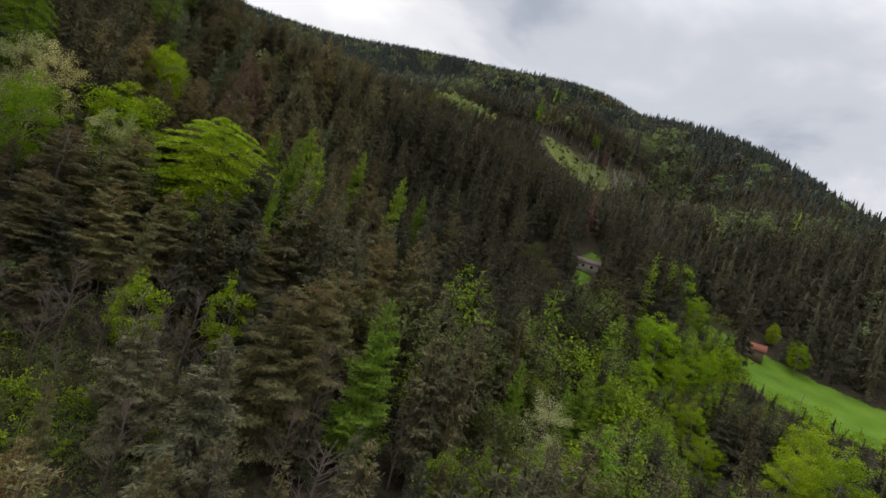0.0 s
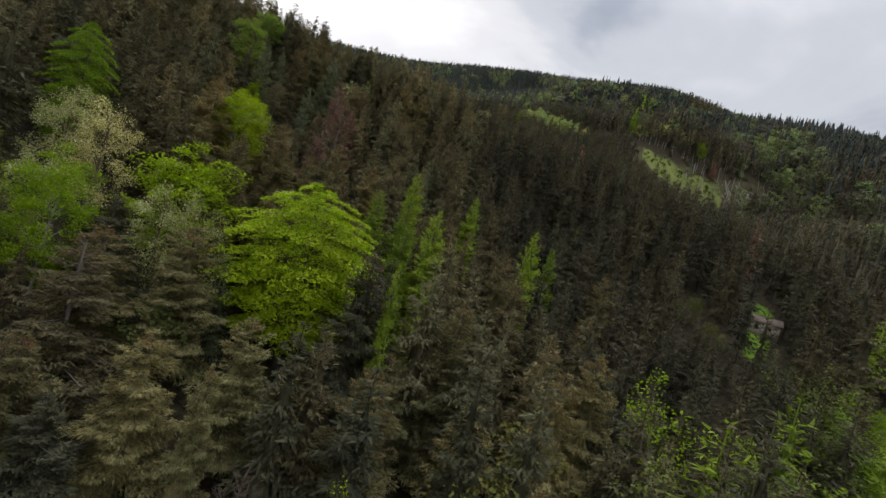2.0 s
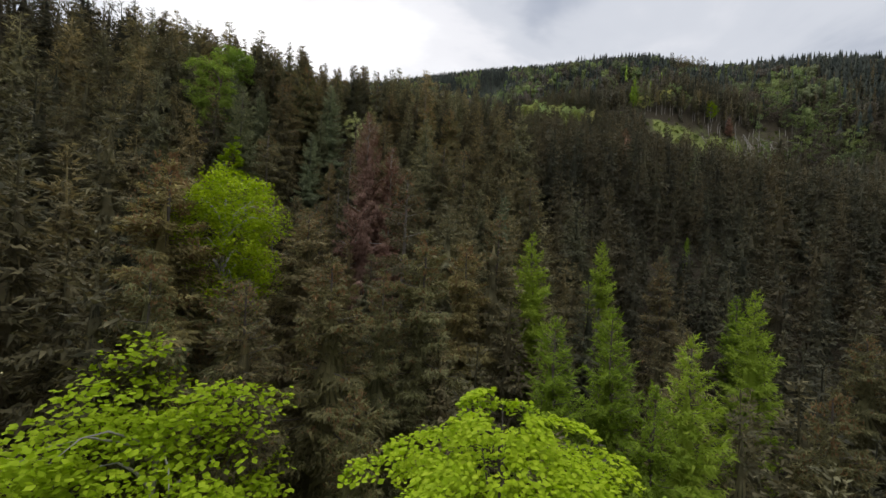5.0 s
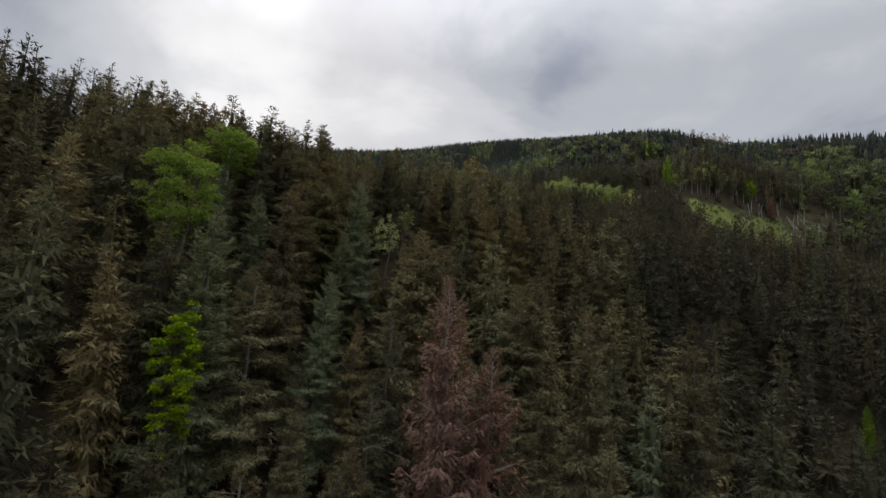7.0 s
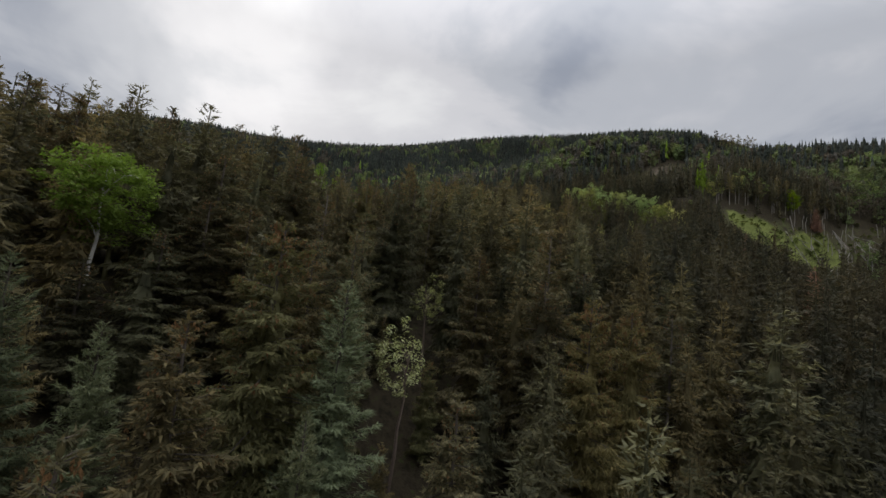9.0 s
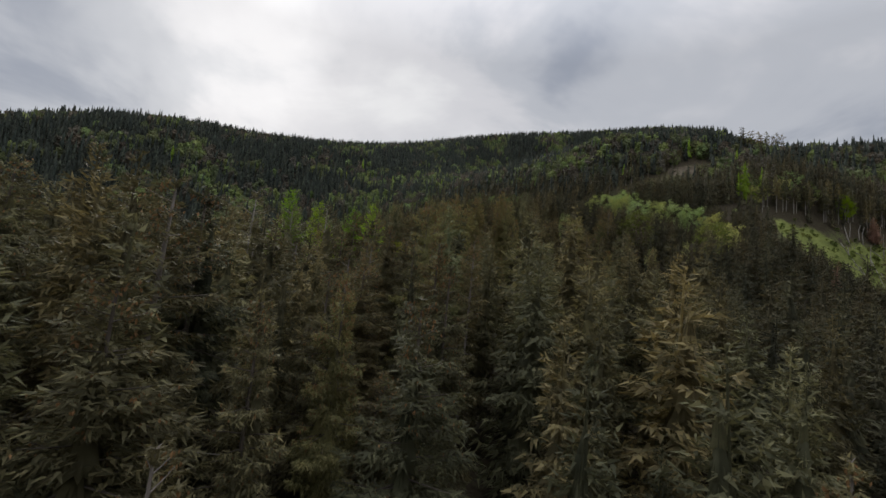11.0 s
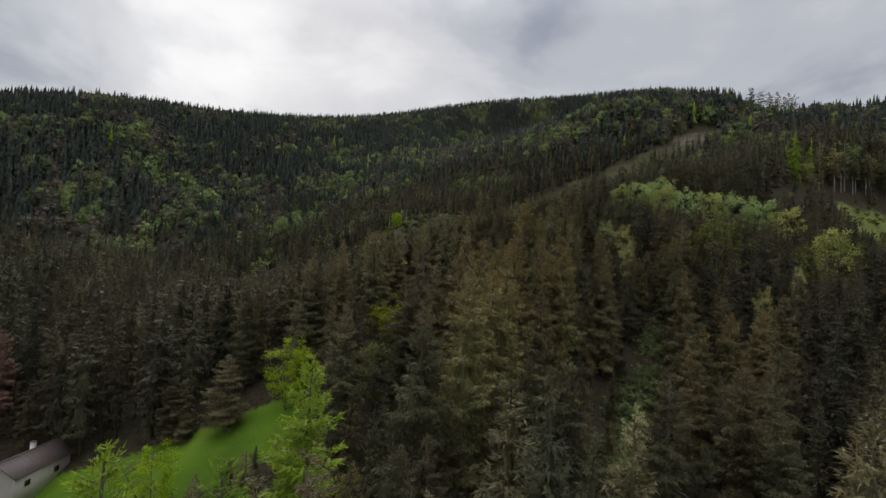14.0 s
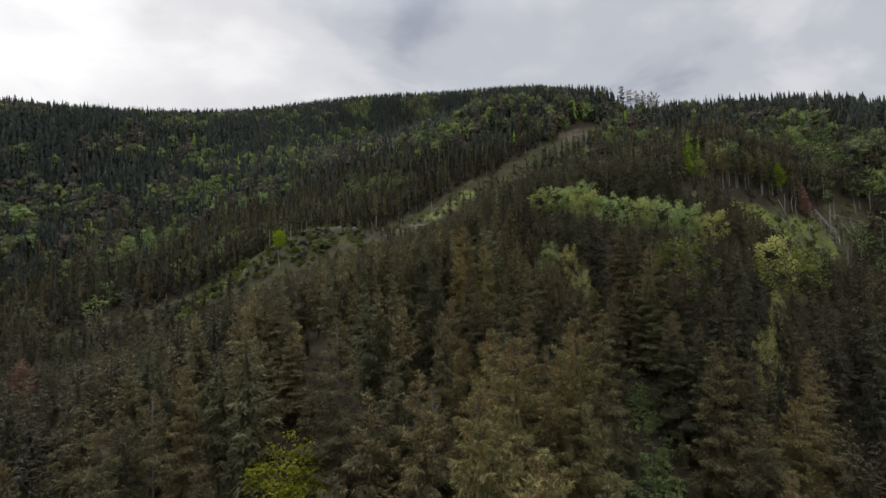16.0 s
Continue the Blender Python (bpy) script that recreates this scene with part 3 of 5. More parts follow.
def bare_tree(seed, h=14.0, wide=3.0, boughs=26, twigs=8):
    """A leafless tree: trunk with ascending boughs that fork into thin twigs."""
    g = np.random.default_rng(seed)
    zs = np.linspace(0, h * 0.95, 8)
    axis = np.stack([0.15 * np.sin(zs * 0.5), 0.15 * np.cos(zs * 0.4) - 0.15, zs], 1)
    stem, made = tube(axis, 0.011 * h * (1 - zs / h) ** 0.9 + 0.015, 6), []
    for _ in range(boughs):
        wood = []
        z = h * g.uniform(0.2, 0.9)
        t = g.uniform(0, 6.283)
        length = wide * (1.2 - z / h) * g.uniform(0.7, 1.3)
        k = np.linspace(0, 1, 5)[:, None]
        tip = np.array([np.cos(t), np.sin(t), 0.75]) * length
        bow = [np.interp(z, zs, axis[:, 0]), np.interp(z, zs, axis[:, 1]), z] + tip * k + np.array([0, 0, 0.25 * length]) * k**2
        wood.append(tube(bow, np.linspace(0.004 * h, 0.012, 5), 4))
        for _ in range(twigs):
            s = g.uniform(0.3, 1.0)
            a = bow[0] + (bow[-1] - bow[0]) * s
            b = a + (unit(tip) * 0.6 + g.normal(0, 0.5, 3) + [0, 0, 0.35]) * length * 0.32
            wood.append(tube([a, (a + b) / 2 + g.normal(0, 0.05, 3), b], [0.016, 0.012, 0.006], 3))
        made.append(join(wood))
    return stem, made


def part(name, data, mat, parent, label="", smooth=False):
    ob = new(name, data if isinstance(data, bpy.types.Mesh) else mesh_of(name, data[0], [data[1]], [mat], smooth))
    ob.parent = parent
    if label:
        tagged(ob, label)
    return ob


def tree_thing(name, label, category, parts, group="", limbs=(), bark=None):
    """A tree with its trunk, crown and so on as parts, at the origin."""
    ob = tagged(new(name), label, category, group)
    for part_name, data, mat, note in parts:
        part(part_name, data, mat, ob, note)
    for limb in limbs:
        part("limb", limb, bark, ob)
    return ob


def stand(x, y, top=None, h=None, size=25.0, turn=0.0, girth=1.0):
    """The pose of a tree that roots in the ground at (x, y), scaled to a height or to reach a top."""
    z = float(height(x, y)) - 0.25
    tall = h if h is not None else max(top - z, 3.0)
    k = tall / size
    return Matrix.Translation((x, y, z)) @ Euler((0, 0, turn)).to_matrix().to_4x4() @ Matrix.Diagonal((k * girth, k * girth, k, 1))


PLANTED = set()


def plant(model, matrix):
    """A model's first planting takes the model itself, later ones copies."""
    ob = copy_thing(model, Matrix()) if model in PLANTED else model
    PLANTED.add(model)
    ob.matrix_basis = matrix
    return ob


NOTED = []  # (x, y, z) of the crowns that stand clear of their neighbours
CLEAR = []  # (x, y, radius) round trees with a place of their own
FLIGHT = [(0, 0), (-25, 35), (-47, 67), (-74, 129), (-87, 171), (-107, 233)]
FLIGHT_Z = [0, 11, 21, 55, 74, 102]


def headroom(x, y):
    """How high a crown may reach so that nothing stands in the open air over the slope where the way leads."""
    best = np.full(np.shape(x), 1e9)
    for i in range(len(FLIGHT) - 1):
        (ax, ay), (bx, by) = FLIGHT[i], FLIGHT[i + 1]
        for s in np.linspace(0, 1, 9):
            d = np.hypot(x - ax - s * (bx - ax), y - ay - s * (by - ay))
            z = FLIGHT_Z[i] + s * (FLIGHT_Z[i + 1] - FLIGHT_Z[i]) - 5.5
            best = np.minimum(best, np.where(d < 10, z, 1e9))
    return best


def make_spruces():
    """Five spruces of different habit, to be planted again and again."""
    made = []
    for seed, (reach, droop, gap, note) in enumerate(((3.5, 0.5, 0.0, "tall dark spruce with drooping boughs and brown cones"), (3.9, 0.42, 0.06, "broad dark spruce with long hanging boughs and brown cones"),
                                                      (3.0, 0.55, 0.0, "slender dark spruce with short drooping boughs and brown cones"), (3.5, 0.4, 0.3, "thin-crowned spruce whose grey trunk shows between the boughs"),
                                                      (3.4, 0.6, 0.1, "shaggy olive-brown spruce with weeping twigs and cones"))):
        trunk, crown, cones = conifer(seed + 3, 25, reach, 27, 6, 12000 if gap > 0.2 else 19000, 0.40, 0.14, droop, 0.75, 0.63, 0 if gap > 0.2 else 15, gap, 220, slim=0.14)
        v, q = join([crown, cones])
        me = mesh_of("crown", v, [q], [SPRUCE, CONE], index=(np.arange(len(q)) >= len(crown[1])).astype(int))
        made.append(tree_thing("spruce", note, "tree", [("trunk", trunk, GREY_BARK if gap > 0.2 else BARK, ""), ("crown", me, None, "")], "spruces of the slope"))
    return made


SPRUCES = make_spruces()


def make_golden():
    trunk, crown, cones = conifer(15, 25, 3.9, 26, 6, 24000, 0.37, 0.14, 0.5, 0.8, 0.62, 15, 0.05, 900, slim=0.13)
    v, q = join([crown, cones])
    me = mesh_of("crown", v, [q], [SPRUCE_GOLD, CONE], index=(np.arange(len(q)) >= len(crown[1])).astype(int))
    return tree_thing("spruce", "olive-gold spruce heavy with brown cones and new buds", "tree", [("trunk", trunk, BARK, ""), ("crown", me, None, "")], "spruces of the slope")


GOLDEN = make_golden()
# single spruces of the lower, middle and upper slope: place and height of the top
LOWER = [(-9, 80, -1), (-15.4, 66.5, -6.6), (-4, 77.4, -0.2), (-19.8, 73.4, 2), (-14.7, 86.2, 5.3), (-17.4, 89.8, 8), (-29.4, 67, 4.4), (-66.9, 85.7, 22.6), (-49.7, 93, 23), (-45, 101.5, 16.8),
         (-41.7, 103.3, 20.3), (-66.6, 132.7, 40.5), (-53.8, 134.6, 35.4), (-78.3, 119.7, 32.9), (-79.9, 124.7, 43.3), (-70.7, 137.5, 38.3), (-64.5, 133.4, 39), (-21.8, 112.2, 16.7), (1.1, 114, 9), (-48.5, 125.6, 32.9), (-37.6, 132.5, 30), (-55.4, 135.8, 34.8), (-84.2, 114, 37.2), (-69.4, 107, 21.4), (-18, 168, 34), (-51, 82, 14.9), (-58, 93, 19), (-64, 82.6, 21), (-46, 53, 1), (-43, 47, -4.5), (-38.5, 52.5, -4), (-35.5, 58.5, -3), (-39, 46.5, -7), (-44.5, 62, 2.5), (-53.5, 61.5, 3.5), (-50, 57, 1), (-37, 43, -12), (-25.5, 68, -5), (75.1, 100, -9.8), (68.5, 86, -11.8), (58.6, 81, -13), (-12.6, 45.5, -8.6), (-11.9, 30.2, -9.8), (-11, 48.4, -7), (-9.9, 55.2, -6.2), (-7.9, 69.6, -1.7), (-31.8, 60.9, -6.5), (-24.9, 60.3, -4.3),
         (-2.9, 96.7, 1.9), (-46.5, 90.3, 17.4), (-22.5, 38, -13), (-58.6, 82.6, 13), (-100.5, 142.3, 48.5), (-61.5, 83.2, 12), (-17, 52.5, -10)]
MIDDLE = [(-72, 144, 42.3), (-86, 150, 52.5), (-72.3, 162.6, 54.5), (-50.6, 171.8, 50.4), (-84.3, 134, 46.4), (-31, 200, 51), (-94, 183, 66), (-65.9, 161.4, 52.4), (-65.6, 168.4, 58.5), (-96.8, 149.3, 55.7),
          (-94.2, 152, 55.5), (-87.4, 172.8, 58.5), (-41.4, 207.8, 57.9), (-92.6, 205.6, 67.8), (-89.4, 213.3, 72.5), (-77, 223.5, 65), (-101.2, 221, 74), (-104, 209.6, 68), (-111.6, 203, 70), (-84, 142, 52.7),
          (-61, 157, 50), (-57, 160.6, 50), (-100, 200, 73), (-75.4, 262, 78.4),
          (-119, 148, 67), (-116, 152, 66.5), (-114, 160, 67.5), (-111, 164, 67.5), (-99, 166, 68.5), (-123, 146, 68), (-119, 157, 67.5), (-95, 160, 63), (-134.7, 136.8, 66.8), (-140.2, 144.8, 69.4), (-137.5, 150.5, 71.6), (-131, 158.3, 72), (-126.2, 166, 73.6), (-119.1, 166.5, 72.2), (-130, 146.8, 67.4), (-99.4, 153.5, 61.6), (-100.5, 171.1, 69.2), (-114.2, 168.3, 70.2),
          (-101.5, 212.4, 72), (-101.7, 225.3, 75.3), (-107, 206.5, 71.8), (-124.5, 208.5, 75), (-121.5, 200, 70.5), (-108.6, 213.6, 76.6), (-107.6, 221.5, 78.6), (-71.1, 239, 66.6), (-85, 147.9, 51), (-60.4, 172.8, 54.4), (-62.2, 199.3, 63.8), (-45.9, 190, 53.8), (-17.8, 216, 53.8), (-97, 144.4, 51.8)]
UPPER = [(-96.3, 275.8, 96.3), (-88, 281.5, 97.3), (-102, 266.3, 94.6), (-127, 312, 96), (-125, 303.5, 94), (-131, 321, 98), (-62.2, 295, 91.7), (-57, 273.5, 77.4), (-102.7, 254, 89.3), (-64.5, 283.5, 84.3), (-106.8, 248, 85.2), (-92.9, 266.2, 86.5), (-161.7, 278, 65.6), (-56.7, 288.3, 85), (-164.6, 324.7, 89.2), (-97, 283, 96),
         (-75.2, 311, 96.7), (-115, 290, 97.3), (-106, 274, 93.5), (-55.5, 328.7, 100.3), (-136.8, 309.4, 91.3), (-147, 308, 84.2), (-90.5, 279.3, 93.7), (-40.2, 301.5, 88.8), (-91, 251, 80), (-113, 269, 87),
         (-53, 335, 100), (-97.5, 264.4, 90.2), (-152.6, 270, 66), (-138.7, 284, 86), (-100, 261, 89.9), (-155.4, 270.7, 67.7), (-144.4, 269.7, 72.8), (-142.2, 306, 83.8), (-52.4, 280, 80.2), (-47.8, 294, 85.6), (-67.9, 276.6, 81.2)]


LADEN = {(-96.3, 275.8), (-88, 281.5), (-102, 266.3), (-97, 283), (-100, 261), (-84, 142), (-66.9, 85.7), (-97.5, 264.4), (-90.5, 279.3), (-89.4, 213.3), (-77, 223.5), (-4, 77.4), (-9, 80), (-7.9, 69.6), (-2.9, 96.7), (1.1, 114), (-9.9, 55.2), (-11, 48.4), (-31.8, 60.9),
         (-56.7, 288.3), (-104, 209.6), (-102.7, 254), (-38.5, 52.5), (-61, 157), (-57, 160.6)}


def plant_all():
    g = np.random.default_rng(2)
    for n, (x, y, top) in enumerate(LOWER + MIDDLE + UPPER):
        m = stand(x, y, top=top, turn=g.uniform(0, 6.283))
        tall = 25 * m.to_scale().z
        wide = np.clip(24 / tall, 0.8, 1.5) * g.uniform(1.1, 1.4)
        plant(GOLDEN if (x, y) in LADEN or (y < 105 and n % 2) else SPRUCES[n % 5], m @ Matrix.Diagonal((wide, wide, 1, 1)))
        CLEAR.append((x, y, 3.6))


plant_all()


def plant_kind(model, size, places, clear=3.2, girth=1.0, seed=1, front=False, note=0.5):
    g = np.random.default_rng(seed)
    for x, y, top in places:
        plant(model, stand(x, y, top=top, size=size, turn=g.uniform(0, 6.283), girth=girth * g.uniform(0.92, 1.1)))
        CLEAR.append((x, y, clear))
        if note:
            z = float(height(x, y))
            NOTED.append((x, y, z + (top - z) * (1 - note)))
        if front:
            CLEAR.append((x + 0.6 * clear, y - 1.2 * clear, 0.8 * clear))


def single_trees():
    trunk, crown, _ = conifer(21, 25, 3.9, 32, 7, 26000, 0.40, 0.12, 0.3, 0.4, 0.72, 14)
    blue = tree_thing("silver_spruce", "silvery grey-green spruce with layered boughs", "tree", [("trunk", trunk, BARK, ""), ("crown", crown, SPRUCE_BLUE, "")], "silver spruces")
    plant_kind(blue, 25, [(-79.4, 143, 49), (-94.8, 132.9, 48.3), (-90, 135, 45), (-79.3, 138, 41.2), (-73.7, 123.8, 34), (-81, 115.1, 38.6)])
    trunk, crown, _ = conifer(22, 25, 3.7, 34, 8, 20000, 0.42, 0.14, 0.2, 0.5, 0.66, 8, slim=0.13)
    larch = tree_thing("larch", "larch in fresh light green needles", "tree", [("trunk", trunk, BARK, ""), ("crown", crown, LARCH, "")], "larches of the slope")
    plant_kind(larch, 25, [(-38, 107, 18.4), (29, 72.4, -12.4), (34.8, 76.5, -13.4), (25, 67.5, -15.4), (42.3, 81.7, -14.9), (17.3, 67.8, -13.3), (-37, 85.6, 11.8), (-33, 87.6, 12.5), (-27.4, 121.6, 18.3), (-8.9, 123.3, 11.8),
                            (0, 167, 22), (-28.2, 86.1, 11.2), (-30.5, 83.5, 8.5), (-13.8, 108, 13.4), (67.9, 134.2, -2.9), (31.5, 74, -15), (38, 78, -14)], girth=0.92, note=0.26)
    plant_kind(larch, 25, [(-118.1, 218.4, 79.1), (-112.2, 231.5, 82.1), (-117.9, 208.6, 78.6), (-110.9, 219.3, 78.8)], girth=0.95, note=0.1)
    plant_kind(larch, 25, [(-3.8, 49.4, -7.3)], girth=1.1, note=0.55)
    plant_kind(larch, 25, [(-26.7, 67.0, 4.0)], 2.2, girth=0.42, note=0.3)
    # the big layered beech
    hubs, leaves = tiered_crown(31, 20, 7.2, 0.14, 15, 17, 260, 0.21)
    zs = np.linspace(0, 18, 8)
    stem, wood = tube(np.stack([0.2 * np.sin(zs * 0.4), 0.2 * np.cos(zs * 0.3) - 0.2, zs], 1), 0.30 * (1 - zs / 20) + 0.03, 8), []
    for x, y, z in hubs[::4]:
        k = np.linspace(0, 1, 4)[:, None]
        wood.append(tube(np.array([0, 0, z * 0.86 - 0.5]) * (1 - k) + np.array([x, y, z - 0.15]) * k, np.linspace(0.07, 0.015, 4), 4))
    beech = tree_thing("beech", "wide beech with layered sprays of yellow-green new leaves", "tree", [("trunk", stem, BARK, ""), ("crown", leaves, BEECH, "")], "beeches", limbs=wood, bark=BARK)
    plant_kind(beech, 20, [(-39.5, 73.5, 9.8)], 7.0, front=True)
    shady = tree_thing("young_beech", "slim beech with layered sprays of deep green leaves", "tree", [("trunk", stem, BARK, ""), ("crown", leaves, SHADE_LEAF, "")], limbs=wood, bark=BARK)
    plant_kind(shady, 20, [(-79.5, 76.5, 23.4)], 4.0, girth=0.46, note=0.45)
    plant_kind(beech, 20, [(134, 174, 9.0)], 5.0, girth=0.72, note=0.45)
    # maples and other bright broadleaves
    stem, wood, leaves = broadleaf(32, 16, 4.4, 0.22, 130, 110, 0.25, 0.4, 16)
    maple = tree_thing("maple", "broadleaf tree in bright green new leaves", "tree", [("trunk", stem, PALE_BARK, ""), ("crown", leaves, MAPLE, "")], "bright green trees", limbs=wood, bark=PALE_BARK)
    plant_kind(maple, 16, [ (60.9, 114.8, -1.4), (53.5, 105.2, -11.8), (61.2, 125.9, -2.4), (76.4, 117.3, -6.5), (60.4, 92, -16.6), (54.7, 77.7, -19.1), (63, 108, -10.3), (86.4, 146.4, 7.8), (74.4, 81, -11.4), (71.1, 70.3, -12.6), (64, 70.2, -14.7), (131.9, 157, 3.6), (70, 112, -8), (126.4, 487, 164)], 4.0, front=True)
    plant_kind(maple, 16, [(-54.8, 71.8, 9.6)], 4.5, girth=1.2, front=True)
    plant_kind(maple, 16, [(-57.1, 58.5, 5.6)], 3.5, girth=0.8)
    stem, wood, leaves = broadleaf(33, 12, 3.3, 0.12, 100, 60, 0.25, 0.3, 14, 2)
    young = tree_thing("young_maple", "young maple with large bright green leaves", "tree", [("trunk", stem, TWIG, ""), ("crown", leaves, MAPLE, "")], "young maples", limbs=wood, bark=TWIG)
    plant_kind(young, 12, [(-29.2, 47, -11.3), (-134.5, 271.5, 77), (-146, 256, 63), (-50, 30, -14)], 3.0, girth=0.85, front=True)
    plant_kind(young, 12, [(-22.4, 52.9, -9.9)], 2.4, girth=0.6)
    stem, wood, leaves = broadleaf(34, 22, 3.4, 0.55, 150, 120, 0.2, 0.15, 16)
    lime = tree_thing("lime_green_tree", "slim forest tree with lime-green young leaves", "tree", [("trunk", stem, PALE_BARK, ""), ("crown", leaves, BEECH, "")], "lime-green trees", limbs=wood, bark=PALE_BARK)
    plant_kind(lime, 22, [(-62, 87, 21.7), (-172, 478, 128)], 3.5, front=True, note=0.3)
    stem, wood, leaves = broadleaf(43, 22, 3.3, 0.5, 110, 100, 0.26, 0.3, 12)
    aspen = tree_thing("aspen", "tall aspen in dull yellow-green young leaves", "tree", [("trunk", stem, TWIG, ""), ("crown", leaves, BIRCH_LEAF, "")], "aspens", limbs=wood, bark=TWIG)
    plant_kind(aspen, 22, [(-94.5, 126.2, 48.3)], 3.5, note=0.35)
    stem, wood, leaves = broadleaf(44, 22, 1.7, 0.45, 90, 80, 0.22, 0.4, 8)
    slender = tree_thing("slender_maple", "slender young maple squeezed between dark spruces", "tree", [("trunk", stem, TWIG, ""), ("crown", leaves, MAPLE, "")], limbs=wood, bark=TWIG)
    plant_kind(slender, 22, [(-79.7, 112.3, 30.5)], 2.5, note=0.4)
    stem, wood, leaves = broadleaf(37, 20, 3.6, 0.6, 110, 90, 0.26, 0.5, 6)
    birch = tree_thing("birch", "birch with a bare white stem and light green crown", "tree", [("trunk", stem, WHITE_BARK, "white birch stem"), ("crown", leaves, BIRCH_LEAF, "")], "birches", limbs=wood, bark=WHITE_BARK)
    plant_kind(birch, 20, [(-103.8, 145.3, 58.8)], 2.2)
    # blossoming wild cherries
    stem, wood, leaves = broadleaf(35, 14, 4.0, 0.2, 90, 110, 0.17, 0.2, 18)
    cherry = tree_thing("cherry", "wild cherry in white blossom", "tree", [("trunk", stem, TWIG, ""), ("crown", leaves, BLOSSOM, "")], "blossoming cherries", limbs=wood, bark=TWIG)
    plant_kind(cherry, 14, [(-52.5, 66.8, 5.0), (-48.9, 67.5, 3.6), (-69.8, 68.8, 12.9), (-65.7, 69.3, 12.4), (-63, 61, 5), (20.8, 62.6, -15.8),], 3.6, girth=0.88, note=0.4)
    plant_kind(cherry, 14, [(-66, 354, 110), (-62, 341, 101.7), (-60, 355, 109), (-130, 330, 93)], 3.2, girth=0.7, note=0.2)
    plant_kind(cherry, 14, [(-22.4, 327.5, 96.0), (-38, 312.6, 90.0)], 2.2, girth=0.45, note=0.12)
    stem, wood, leaves = broadleaf(38, 20, 2.5, 0.6, 44, 46, 0.22, 0.1, 9)
    slim = tree_thing("slim_cherry", "slim wild cherry in sparse white blossom among spruces", "tree", [("trunk", stem, TWIG, ""), ("crown", leaves, BLOSSOM, "")], "slim cherries", limbs=wood, bark=TWIG)
    plant_kind(slim, 20, [(-77.6, 152, 46), (-78.5, 165, 51), (-78.7, 247.8, 58.8), (-79, 264, 72)], 3.0)
    # dull green budding trees
    stem, wood, leaves = broadleaf(36, 12, 4.2, 0.15, 50, 44, 0.36, 0.2, 12, 2)
    budding = tree_thing("budding_tree", "round tree in dull yellow-green buds", "tree", [("trunk", stem, TWIG, ""), ("crown", leaves, DULL, "")], "budding trees", limbs=wood, bark=TWIG)
    plant_kind(budding, 12, [(-10, 337, 109), (-36.5, 341, 112), (-112, 276, 80), (-118, 270, 78),
                              (-45, 60, -3), (-64, 56, 4), (-70, 60, 8), (-40, 44, -13), (14.8, 60.2, -16.8), (92.6, 145, 6.9), (33, 96, -10), (29.2, 147.4, 11.4), (34, 141, 6), (86, 148, 3), (94, 152, 5)], 4.0)
    stem, wood, leaves = broadleaf(39, 14, 5.2, 0.12, 60, 50, 0.5, 0.2, 10, 2)
    pale = tree_thing("pale_broadleaf", "wide round tree in pale yellow-green new leaves", "tree", [("trunk", stem, TWIG, ""), ("crown", leaves, PALE_LEAF, "")], "pale green trees on the crest", limbs=wood, bark=TWIG)
    plant_kind(pale, 14, [(-37, 421, 139.5), (-28, 417, 140), (-33, 405, 134), (-25, 398, 131.5), (-17, 394, 130), (-8, 392, 129), (0, 391, 126), (8, 389, 123), (5, 358, 111), (-44, 428, 139), (62, 466, 163), (86, 484, 174), (70, 474, 165), (40, 442, 140)], 5.0, front=True)
    stem, wood, leaves = broadleaf(42, 9, 4.0, 0.06, 60, 60, 0.32, 0.2, 8, 3)
    willow = tree_thing("willow", "bushy willow in yellow-green catkins between the spruces", "tree", [("trunk", stem, TWIG, ""), ("crown", leaves, CATKIN, "")], "willows", limbs=wood, bark=TWIG)
    plant_kind(willow, 9, [(-122.1, 288.4, 83.4), (-119, 286.5, 80.5)], 3.4)
    # the rust-red dead spruce
    trunk, crown, _ = conifer(24, 26, 4.6, 32, 8, 30000, 0.36, 0.08, 0.18, 0.7, 0.66, 14, 0.03, slim=0.15)
    dead = tree_thing("dead_spruce", "dead spruce with rust-red needles and a grey tip", "tree", [("trunk", trunk, PALE_BARK, ""), ("crown", crown, DEAD, "")], "dead spruces")
    plant_kind(dead, 26, [(-59, 110.9, 33.3), (-56.4, 111.5, 29.0)], 3.6, 0.74)
    plant_kind(dead, 26, [(-196, 273, 73), (-222, 380, 80), (141, 484, 150)], 3.5, 1.3)
    # half-dry spruces before the larches, bare boughs showing
    trunk, crown, _ = conifer(27, 25, 4.8, 24, 6, 20000, 0.30, 0.08, 0.2, 0.6, 0.55, 12, 0.12, slim=0.13)
    dry = tree_thing("dry_spruce", "half-dry brown spruce with bare grey boughs and leaning tip", "tree", [("trunk", trunk, PALE_BARK, "bare grey trunk and boughs"), ("crown", crown, SPRUCE, "")], "half-dry spruces")
    plant_kind(dry, 25, [(-121.2, 205.8, 77.4), (-115.8, 206.0, 75.6), (-110.6, 208.0, 76.6)], 2.4, girth=1.2, note=0)
    plant_kind(dry, 25, [(-118.4, 202.6, 69.5), (-113.0, 203.2, 70.0), (-123.5, 202.5, 71.0), (-106.0, 211.6, 71.0)], 2.0, girth=1.05, note=0)
    # leafless trees
    stem, wood = bare_tree(41, 14, 3.4, 34, 10)
    bare = tree_thing("bare_tree", "leafless tree with thin brown twigs", "tree", [("trunk", stem, TWIG, "")], "leafless trees", limbs=wood, bark=TWIG)
